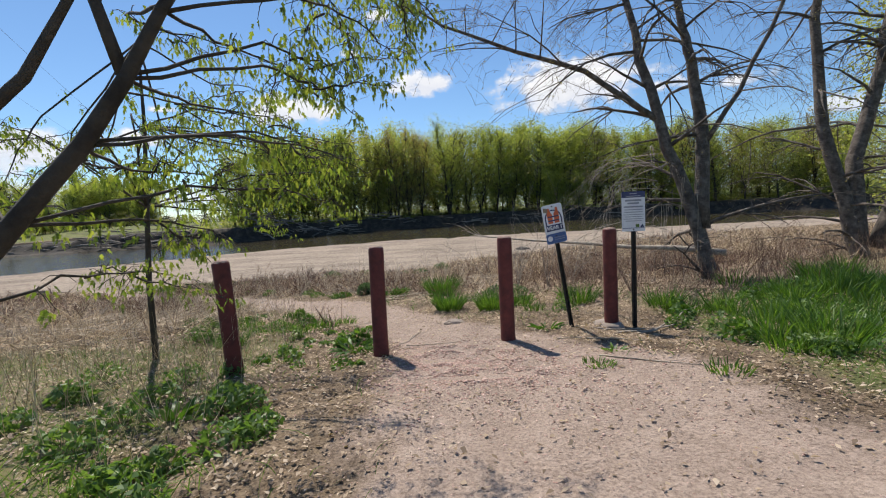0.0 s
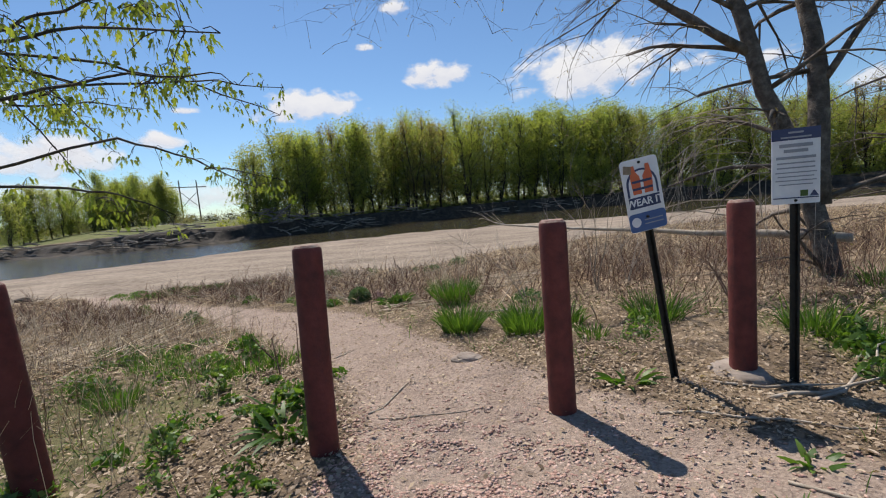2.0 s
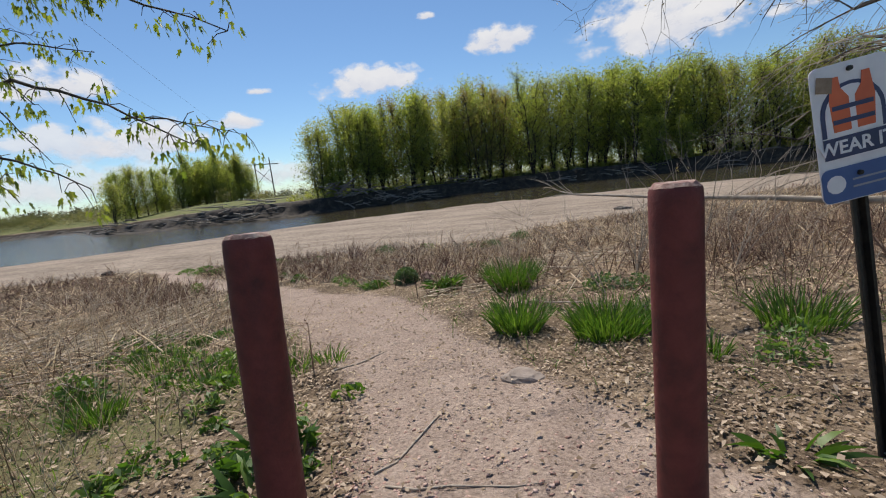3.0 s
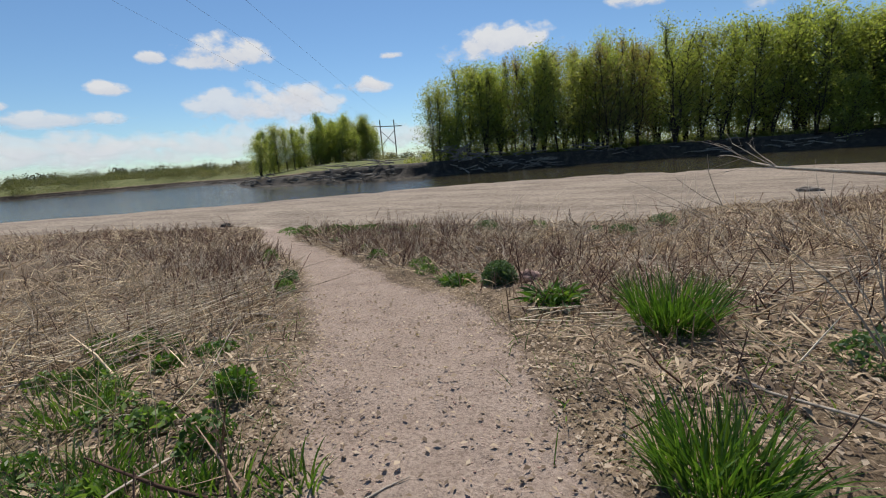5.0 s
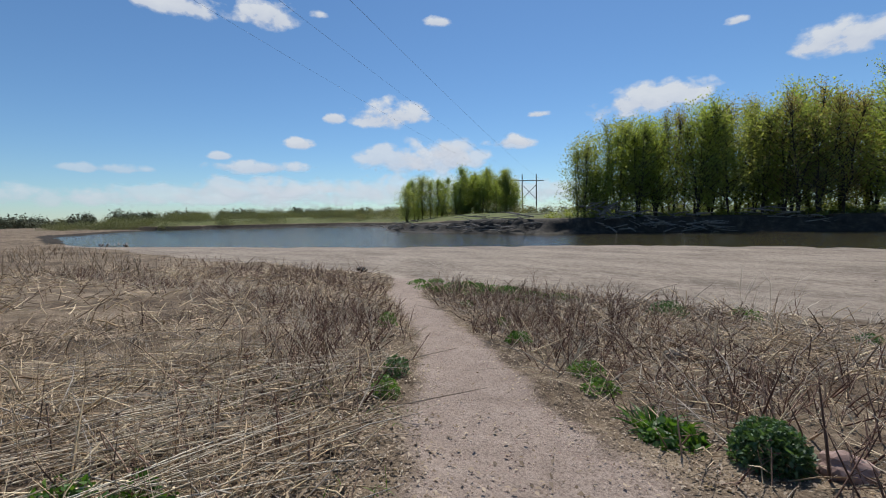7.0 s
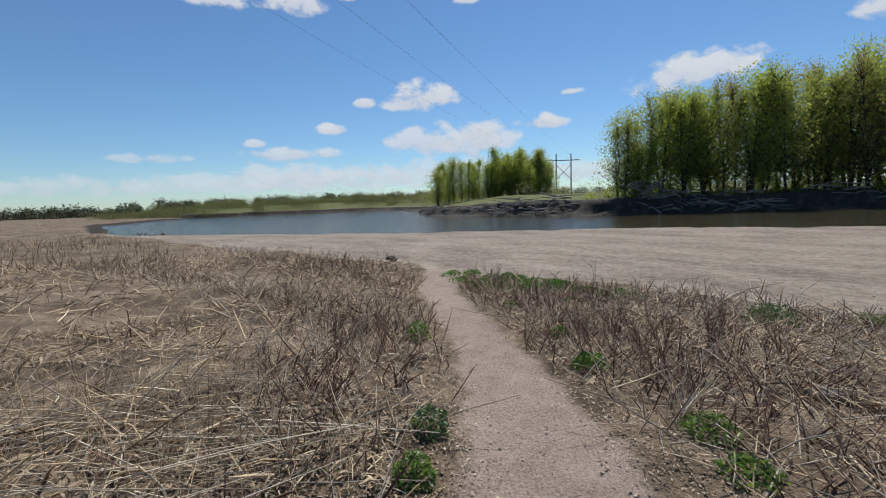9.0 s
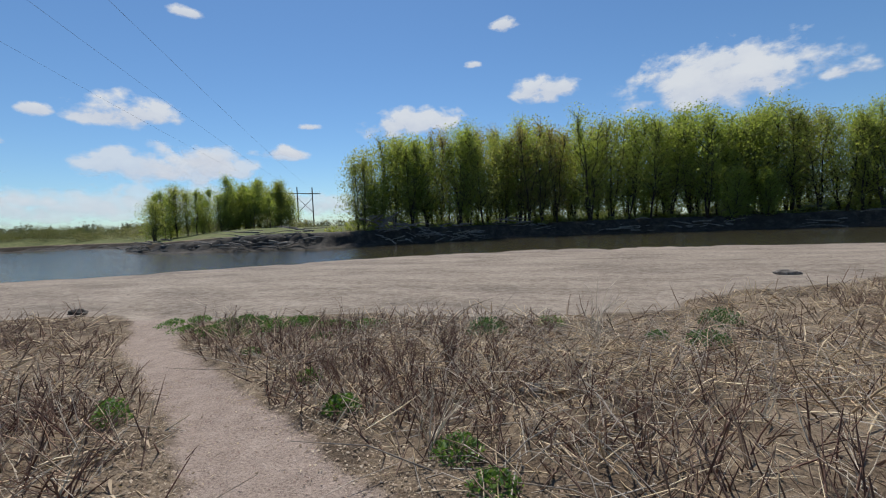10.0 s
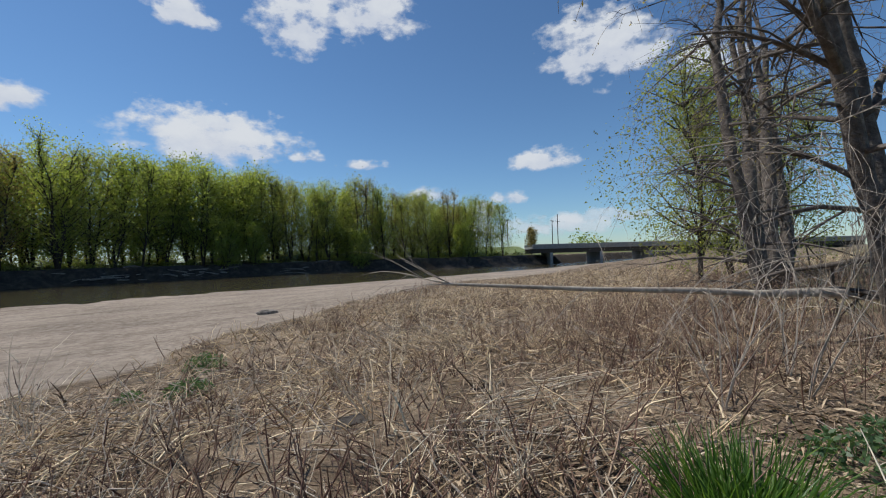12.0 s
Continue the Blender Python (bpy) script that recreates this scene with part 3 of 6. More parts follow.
def outline(pts, y, t=0.0015):
    """A flat printed shape from its corner points (x, z), facing -y."""
    bm = bmesh.new()
    face = bm.faces.new([bm.verts.new((x, y, z)) for x, z in pts])
    ex = bmesh.ops.extrude_face_region(bm, geom=[face])
    bmesh.ops.translate(bm, verts=[v for v in ex["geom"] if isinstance(v, bmesh.types.BMVert)], vec=(0, t, 0))
    bmesh.ops.recalc_face_normals(bm, faces=bm.faces[:])
    return bm


def lettering(text, size, at, material, parent, bold=0.0):
    cu = bpy.data.curves.new("lettering", "FONT")
    cu.body, cu.size, cu.align_x, cu.align_y, cu.extrude, cu.offset = text, size, "CENTER", "CENTER", 0.0008, bold
    cu.materials.append(material)
    ob = new("lettering", cu)
    ob.parent = parent
    ob.matrix_basis = pose(*at, 90, 0, 0)
    return ob


def u_post(h):
    """A ribbed steel sign post of hat-shaped section."""
    prof = [(-0.028, 0.0), (-0.016, 0.0), (-0.012, 0.022), (0.012, 0.022), (0.016, 0.0), (0.028, 0.0), (0.028, 0.004), (0.019, 0.004), (0.014, 0.027), (-0.014, 0.027), (-0.019, 0.004), (-0.028, 0.004)]
    n = len(prof)
    v = [(x, y, z) for z in (-0.3, h) for x, y in prof]
    f = [(k, (k + 1) % n, n + (k + 1) % n, n + k) for k in range(n)]
    f += [(n, n + 1, n + 10, n + 11), (n + 1, n + 2, n + 9, n + 10), (n + 2, n + 3, n + 8, n + 9), (n + 3, n + 4, n + 7, n + 8), (n + 4, n + 5, n + 6, n + 7)]
    return v, f


s1 = thing("sign", "white and blue life vest sign on a leaning dark steel post", "sign", (1.7, 4.53, height(1.7, 4.53)), rz=12)
s1.rotation_euler = (radians(1), radians(-9), radians(10))
part("post", u_post(1.14), M_BLACK, s1)
plate = part("plate", rounded_plate(0.30, 0.55, 0.004, 0.03, (0, -0.006, 1.42)), M_WHITE, s1)
plate.scale, plate.location.z = (0.87, 1, 0.87), 0.085
part("blue_panel", rounded_plate(0.298, 0.14, 0.0015, 0.028, (0, -0.0085, 1.218)), M_BLUE, plate, "blue printed panel at the foot of the plate")
part("word_band", outline([(-0.125, 1.325), (0.125, 1.325), (0.125, 1.41), (-0.125, 1.41)], -0.0085), M_NAVY, plate, "dark blue band behind the words")
lettering("WEAR IT", 0.075, (0, -0.0095, 1.366), M_WHITE, plate, 0.0015)
arch = [(-0.125, 1.415)] + [(-0.125 * math.cos(radians(a)), 1.50 + 0.12 * math.sin(radians(a))) for a in range(0, 181, 15)] + [(0.125, 1.415)]
part("arch", outline(arch, -0.0078, 0.001), M_NAVY, plate, "dark blue arch round the vest")
arch2 = [(x * 0.86, 1.415 + (z - 1.415) * 0.93) for x, z in arch]
part("arch_fill", outline(arch2, -0.0086, 0.001), M_WHITE, plate)
for sx in (-1, 1):
    part("vest_side", outline([(sx * 0.012, 1.43), (sx * 0.08, 1.43), (sx * 0.088, 1.55), (sx * 0.075, 1.645), (sx * 0.045, 1.645), (sx * 0.04, 1.60), (sx * 0.012, 1.56)][::sx], -0.0095, 0.001), M_ORANGE, plate, "orange half of the printed vest")
for z in (1.46, 1.515):
    part("strap", outline([(-0.08, z), (0.08, z), (0.08, z + 0.018), (-0.08, z + 0.018)], -0.0105, 0.001), M_NAVY, plate)
part("sticker", outline([(-0.135, 1.60), (-0.075, 1.585), (-0.065, 1.645), (-0.125, 1.66)], -0.0098, 0.001), M_STICKER, plate, "small brown sticker")
part("badge", outline([(-0.095 + 0.038 * math.cos(radians(a)), 1.222 + 0.038 * math.sin(radians(a))) for a in range(0, 360, 30)], -0.0105, 0.001), M_WHITE, plate)
for i in range(2):
    part("text_bar", outline([(-0.03, 1.225 - i * 0.03), (0.12, 1.225 - i * 0.03), (0.12, 1.233 - i * 0.03), (-0.03, 1.233 - i * 0.03)], -0.0105, 0.001), M_GREY, plate)
for z in (1.665, 1.25):
    bm = bmesh.new()
    bmesh.ops.create_cone(bm, cap_ends=True, segments=8, radius1=0.011, radius2=0.009, depth=0.01, matrix=Matrix.Translation((0, -0.013, z)) @ Matrix.Rotation(radians(90), 4, "X"))
    part("bolt", bm, M_BLACK, plate)

s2 = thing("sign", "white notice with navy heading on a dark steel post", "sign", (2.47, 4.5, height(2.47, 4.5)), rz=-14)
part("post", u_post(1.3), M_BLACK, s2)
plate2 = part("plate", rounded_plate(0.32, 0.56, 0.004, 0.012, (0, -0.006, 1.44)), M_WHITE, s2)
plate2.scale, plate2.location.z = (0.82, 1, 0.86), 0.22
part("heading_band", outline([(-0.16, 1.635), (0.16, 1.635), (0.16, 1.72), (-0.16, 1.72)], -0.0085), M_NAVY, plate2, "navy heading band")
for w, z, h, mt in ((0.10, 1.69, 0.014, M_GREY), (0.2, 1.655, 0.012, M_GREY), (0.22, 1.595, 0.026, M_GREY), (0.16, 1.555, 0.024, M_GREY), (0.26, 1.505, 0.02, M_GREY), (0.25, 1.465, 0.01, M_GREY), (0.25, 1.43, 0.01, M_GREY),
                    (0.27, 1.395, 0.008, M_GREY), (0.24, 1.365, 0.008, M_GREY), (0.27, 1.335, 0.008, M_GREY), (0.22, 1.305, 0.008, M_GREY), (0.3, 1.205, 0.008, M_NAVY)):
    part("text_bar", outline([(-w / 2, z - h / 2), (w / 2, z - h / 2), (w / 2, z + h / 2), (-w / 2, z + h / 2)], -0.010, 0.001), mt, plate2)
part("green_mark", outline([(0.03, 1.215), (0.08, 1.215), (0.08, 1.26), (0.03, 1.26)], -0.010, 0.001), M_WEED, plate2)
part("blue_mark", outline([(0.09, 1.215), (0.15, 1.215), (0.12, 1.26)], -0.010, 0.001), M_NAVY, plate2)
bm = bmesh.new()
bmesh.ops.create_cone(bm, cap_ends=True, segments=8, radius1=0.011, radius2=0.009, depth=0.01, matrix=Matrix.Translation((0, -0.012, 1.185)) @ Matrix.Rotation(radians(90), 4, "X"))
part("bolt", bm, M_BLACK, plate2)


# ---- trees ----
def crook(a, b, n, wob, rng):
    """A wandering line from a to b."""
    a, b = Vector(a), Vector(b)
    pts = []
    for i in range(n + 1):
        t = i / n
        p = a.lerp(b, t)
        if 0 < i < n:
            p += Vector((rng.uniform(-1, 1), rng.uniform(-1, 1), rng.uniform(-1, 1))) * wob
        pts.append(p)
    return pts


def fork(tubes, start, way, length, radius, depth, rng, ends, droop=0.1, spread=0.6, kids=(2, 4), sides=5):
    """A limb that bends, sags and splits; the last twigs' points are gathered in ends."""
    n = 4 if depth > 0 else 3
    pts, d, p = [Vector(start)], Vector(way).normalized(), Vector(start)
    for i in range(n):
        d = (d + Vector((rng.uniform(-1, 1), rng.uniform(-1, 1), rng.uniform(-0.8, 0.8))) * 0.18 + Vector((0, 0, -droop * (i + 1) / n))).normalized()
        p = p + d * length / n
        pts.append(p)
    tubes.add(pts, [radius * (1 - 0.7 * i / n) for i in range(n + 1)], sides if depth > 1 else 4 if depth else 3)
    if depth == 0:
        ends.append(pts)
        return
    for k in range(rng.randint(*kids)):
        i = rng.randint(1, n)
        w = (d + Vector((rng.uniform(-1, 1), rng.uniform(-1, 1), rng.uniform(-0.7, 0.9))) * spread * 1.5).normalized()
        fork(tubes, pts[i], w, length * rng.uniform(0.45, 0.8), max(radius * (1 - 0.7 * i / n) * 0.65, 0.003), depth - 1, rng, ends, droop, spread, kids, sides)


def bare_tree(label, stems, r0, seed, tips=7.0, low=0, droop=0.22):
    """A many-stemmed tree in bud: heavy bark stems, then limbs and hanging bare twigs."""
    rng = random.Random(seed)
    foot = stems[0][0]
    tree = thing("tree", label, "tree", foot, "budding trees by the river")
    o = Vector(foot)
    limbs, ends = Tubes(), []
    for si, stem in enumerate(stems):
        pts = [Vector(p) - o for p in stem]
        if si == 0:
            pts.insert(0, pts[0] + Vector((0.05, -0.05, -0.35)))
        d = (pts[-1] - pts[-2]).normalized()
        top = pts[-1] + d * (tips - pts[-1].z) * 0.5 + Vector((rng.uniform(-0.3, 0.3), rng.uniform(-0.3, 0.3), 0.2))
        pts += [top, top + (d + Vector((rng.uniform(-0.4, 0.4), rng.uniform(-0.4, 0.4), 0.3))).normalized() * 1.6]
        n = len(pts)
        rr = r0 * (0.92, 0.8, 0.34 if len(stems) > 3 else 0.8, 0.26)[si]
        fine, rad = [], []
        for i in range(n - 1):
            for k in range(3):
                t = k / 3
                fine.append(pts[i].lerp(pts[i + 1], t) + Vector((rng.uniform(-1, 1), rng.uniform(-1, 1), 0)) * 0.03)
                rad.append(rr * (1.35 if si == 0 and i == 0 and k == 0 else 1.0) * (1 - 0.82 * (i + t) / (n - 1)) + 0.008)
        fine.append(pts[-1])
        rad.append(0.01)
        limbs.add(fine, rad, 10)
        for i in range(3, len(fine)):
            for k in range(rng.choice((1, 1, 2))):
                a = rng.uniform(0, 6.28)
                w = Vector((math.cos(a), math.sin(a), rng.uniform(-0.1, 0.8)))
                fork(limbs, fine[i], w, rng.uniform(1.2, 2.4), min(rad[i] * 0.42, 0.045), 2, rng, ends, droop, 0.55, (2, 4))
    part("trunk", limbs.get(), M_BARK, tree, smooth=True)
    tw = Tubes()
    buds = []
    for e in ends:
        for k in range(2):
            p = e[rng.randint(1, len(e) - 1)]
            q = p + Vector((rng.uniform(-1, 1), rng.uniform(-1, 1), rng.uniform(-1.1, 0.4))).normalized() * rng.uniform(0.2, 0.5)
            tw.add([p, p.lerp(q, 0.5) + Vector((0, 0, 0.04)), q], [0.004, 0.003, 0.002], 3)
            buds += [q, p.lerp(q, 0.6)]
    tagged(part("twig_spray", tw.get(), M_TWIG, tree, "thin bare twigs"), kind="stuff")
    nr = np.random.default_rng(seed)
    tagged(part("bud_cover", leaf_quads(np.array([b[:] for b in buds]), nr.uniform(0.03, 0.06, len(buds)), nr, 0, 0.35), M_FAR_C, tree, "small brown buds and catkins"), kind="stuff")
    return tree


def zc(p):
    return (p[0], p[1], height(p[0], p[1]) - 0.02)


bare_tree("grey-barked twin-stemmed riverside tree in bud with dead twigs",
          [[zc((5.57, 8.09)), (5.22, 8.30, 1.49), (4.87, 8.46, 2.61), (4.45, 8.72, 4.48), (4.37, 8.79, 5.14)],
           [(5.45, 8.20, 0.90), (5.54, 8.38, 2.86), (5.40, 8.55, 4.39), (5.30, 8.63, 5.04)],
           [(4.72, 8.55, 3.20), (3.32, 8.89, 4.39), (1.92, 9.21, 5.00)],
           [(5.54, 8.35, 2.60), (6.10, 8.10, 3.60), (6.80, 7.90, 5.20)]], 0.175, 21, 8.5)
bare_tree("clump of leaning grey-barked stems in bud",
          [[zc((10.69, 10.35)), (10.42, 10.52, 1.14), (10.01, 10.8, 3.22), (9.98, 11.07, 6.0)],
           [(10.65, 10.38, 0.09), (10.69, 10.59, 2.27), (11.41, 10.7, 4.68), (11.59, 10.79, 5.83)],
           [(11.01, 10.32, 0.05), (11.91, 10.38, 2.15), (12.51, 10.51, 4.57), (12.76, 10.58, 5.71)]], 0.25, 22, 8.5)
bare_tree("forked grey-barked tree in bud over green weeds",
          [[zc((13.28, 10.29)), (12.91, 10.48, 1.2), (12.69, 10.68, 2.88), (12.76, 10.88, 4.98)],
           [(13.3, 10.3, 0.2), (13.96, 10.31, 1.6), (14.16, 10.57, 4.24), (14.26, 10.7, 5.73)]], 0.24, 23, 9.5)



def dead_branch_pile():
    """The tangle of dead hanging twigs at the near side of the twin-stemmed tree."""
    rng = random.Random(31)
    th = thing("dead_branches", "tangle of bleached dead branches hanging from the tree", "branches", (4.9, 8.7, height(4.9, 8.7)))
    ends = []
    for k in range(22):
        t = Tubes()
        a = rng.uniform(2.0, 4.6)
        s = Vector((rng.uniform(-0.4, 0.5), rng.uniform(-0.4, 0.5), rng.uniform(0.5, 2.9)))
        fork(t, s, Vector((math.cos(a), math.sin(a) * 0.6, rng.uniform(-0.1, 0.5))), rng.uniform(1.2, 2.5), rng.uniform(0.005, 0.011), 2, rng, ends, 0.42, 0.5, (2, 3), 4)
        part("dead_limb", t.get(), M_DEADWOOD, th)
    for k in range(12):
        t = Tubes()
        x, y = rng.uniform(-0.6, 0.6), rng.uniform(-0.8, 0.2)
        p = Vector((x, y, rng.uniform(1.2, 2.6)))
        t.add([p, p + Vector((rng.uniform(-0.1, 0.1), 0, -0.6)), Vector((x + rng.uniform(-0.3, 0.3), y, 0.05))], [0.003, 0.004, 0.003], 4)
        part("hanging_stem", t.get(), M_DEADWOOD, th)


dead_branch_pile()


def fallen_branch():
    rng = random.Random(41)
    p = [(6.0, 8.3, 0.36), (5.2, 8.85, 0.45), (4.4, 9.4, 0.47), (3.76, 9.89, 0.54), (2.5, 10.8, 0.62), (1.15, 11.85, 0.74), (0.9, 12.1, 0.82)]
    th = thing("fallen_branch", "long pale dead branch broken from the tree over dry weeds", "branch", (5.9, 8.3, height(5.9, 8.3)))
    o = Vector(th.location)
    t, ends = Tubes(), []
    pts = [Vector(q) - o for q in p]
    t.add(pts, [0.075, 0.065, 0.05, 0.042, 0.03, 0.018, 0.008], 8)
    for i, w in ((5, (-0.6, 0.5, 0.5)), (5, (-0.9, 0.4, 0.15)), (4, (-0.6, 0.2, -0.25)), (6, (-0.7, 0.4, 0.4)), (6, (-0.5, 0.8, 0.2)), (3, (-0.5, -0.5, -0.25)), (5, (-0.3, 0.9, 0.4))):
        fork(t, pts[i], w, 0.7, 0.009, 1, rng, ends, 0.1, 0.4, (2, 3), 4)
    part("wood", t.get(), M_DEADWOOD, th, smooth=True)



fallen_branch()


def leafy_branch(tubes, leaves, pts, r, rng, size=0.045):
    """A limb with drooping tufts of young lobed leaves along its outer part."""
    fine = []
    for i in range(len(pts) - 1):
        for k in range(4):
            fine.append(Vector(pts[i]).lerp(Vector(pts[i + 1]), k / 4) + Vector((rng.uniform(-1, 1), rng.uniform(-1, 1), rng.uniform(-1, 1))) * 0.012)
    fine.append(Vector(pts[-1]))
    n = len(fine)
    tubes.add(fine, [r * (1 - 0.8 * i / (n - 1)) for i in range(n)], 5)
    for i in range(max(2, n // 4), n):
        for k in range(rng.choice((1, 2, 2, 3))):
            s = fine[i] + Vector((rng.uniform(-1, 1), rng.uniform(-1, 1), rng.uniform(-1, 0.6))).normalized() * rng.uniform(0.02, 0.15)
            tubes.add([fine[i], fine[i].lerp(s, 0.5) + Vector((0, 0, 0.015)), s], [0.0028, 0.0022, 0.0015], 3)
            for q in range(rng.randint(4, 7)):
                c = s + Vector((rng.uniform(-1, 1), rng.uniform(-1, 1), rng.uniform(-1.4, 0.2))) * 0.035
                leaf(leaves, c, Vector((c.x - s.x, c.y - s.y, -0.04 - rng.random() * 0.05)), size * rng.uniform(0.7, 1.25), rng)


def leaf(leaves, c, d, s, rng):
    """One lobed leaf: a five-pointed blade hanging from its stalk."""
    d = d.normalized()
    a = d.cross(Vector((rng.uniform(-1, 1), rng.uniform(-1, 1), rng.uniform(-0.4, 0.4))))
    a.normalize()
    u = d.cross(a) * rng.uniform(-0.3, 0.3)
    v, f = leaves
    b = len(v)
    for x, y in ((0, 0), (-0.22, 0.25), (-0.10, 0.38), (-0.18, 0.76), (-0.05, 0.62), (0, 1.1), (0.05, 0.62), (0.18, 0.76), (0.10, 0.38), (0.22, 0.25)):
        v.append(c + a * x * s + d * y * s + u * abs(x) * s * 1.5)
    f += [(b, b + 1, b + 2), (b, b + 2, b + 4, b + 5), (b + 2, b + 3, b + 4), (b, b + 5, b + 6, b + 8), (b + 6, b + 7, b + 8), (b, b + 8, b + 9)]


def maple():
    rng = random.Random(51)
    foot = Vector((-2.25, 0.62, height(-2.25, 0.62)))
    tree = thing("tree", "young slanting maple with fresh lobed leaves and dark bark", "tree", foot)
    tb, lv = Tubes(), ([], [])
    P = lambda *a: Vector(a) - foot
    trunk = [P(-2.25, 0.62, foot.z - 0.25), P(-2.05, 0.68, 0.75), P(-1.75, 0.74, 1.2), P(-1.38, 0.79, 1.6), P(-1.12, 0.83, 1.88), P(-0.95, 0.86, 2.12), P(-0.8, 0.89, 2.38), P(-0.55, 0.95, 2.75), P(-0.3, 1.1, 3.3)]
    tb.add(trunk, [0.06, 0.052, 0.045, 0.038, 0.033, 0.028, 0.022, 0.016, 0.01], 9)
    second = [trunk[0], P(-2.1, 0.6, 1.3), P(-1.6, 0.66, 1.75), P(-1.2, 0.72, 2.1), P(-1.02, 0.76, 2.4), P(-0.9, 0.8, 2.9)]
    tb.add(second, [0.036, 0.032, 0.027, 0.02, 0.015, 0.008], 8)
    up = [trunk[5], P(-1.03, 0.86, 2.41), P(-1.0, 0.9, 2.8), P(-0.9, 1.0, 3.3)]
    tb.add(up, [0.025, 0.022, 0.017, 0.01], 7)
    tips = [(3, (-0.9, 1.1, 1.72), (-0.40, 1.75, 1.62)), (4, (-0.7, 1.15, 1.95), (-0.22, 1.7, 1.80)), (4, (-0.75, 1.3, 2.0), (-0.5, 2.1, 1.9)), (5, (-0.55, 1.2, 2.25), (-0.25, 1.75, 2.12)), (5, (-0.6, 1.3, 2.4), (-0.35, 1.8, 2.3)),
            (6, (-0.4, 1.2, 2.55), (0.0, 1.75, 2.45)), (7, (-0.2, 1.3, 2.85), (0.28, 1.9, 2.62)), (7, (-0.1, 1.5, 2.9), (0.1, 2.2, 2.7)), (3, (-1.2, 1.2, 1.6), (-1.1, 1.9, 1.42)), (4, (-1.3, 1.3, 1.85), (-1.1, 2.2, 1.75)),
            (5, (-1.1, 1.5, 2.2), (-0.75, 2.5, 2.15)), (6, (-0.9, 1.6, 2.5), (-0.6, 2.8, 2.5)), (4, (-1.6, 1.4, 1.9), (-1.7, 2.3, 1.8)), (5, (-1.5, 1.6, 2.3), (-1.3, 2.6, 2.3)), (2, (-1.6, 1.2, 1.35), (-1.5, 2.0, 1.2)),
            (7, (-0.6, 1.6, 3.0), (-0.4, 2.6, 2.9)), (3, (-1.7, 1.0, 1.7), (-2.1, 1.7, 1.65)), (8, (-0.2, 1.9, 3.4), (0.15, 2.6, 3.15)), (8, (-0.4, 2.0, 3.2), (-0.1, 2.9, 2.95)), (8, (0.1, 1.8, 3.5), (0.5, 2.4, 3.25)), (8, (-0.6, 2.2, 3.1), (-0.5, 3.1, 2.85)), (6, (-1.3, 1.4, 2.6), (-1.4, 2.3, 2.7))]
    for i, mid, end in tips:
        mid, end = P(*mid), P(*end)
        pts = [trunk[i], mid, mid.lerp(end, 0.55) + Vector((0, 0, 0.05)), end]
        leafy_branch(tb, lv, pts, 0.009, rng)
        for k in range(2):
            s = mid.lerp(end, rng.uniform(0.1, 0.6))
            e = s + Vector((rng.uniform(-0.3, 0.5), rng.uniform(0.0, 0.6), rng.uniform(-0.3, 0.15)))
            leafy_branch(tb, lv, [s, s.lerp(e, 0.5) + Vector((0, 0, 0.03)), e], 0.006, rng)
    part("trunk", tb.get(), M_BARK_DARK, tree, smooth=True)
    part("crown", lv, M_LEAF, tree, "fresh yellow-green lobed leaves")


maple()


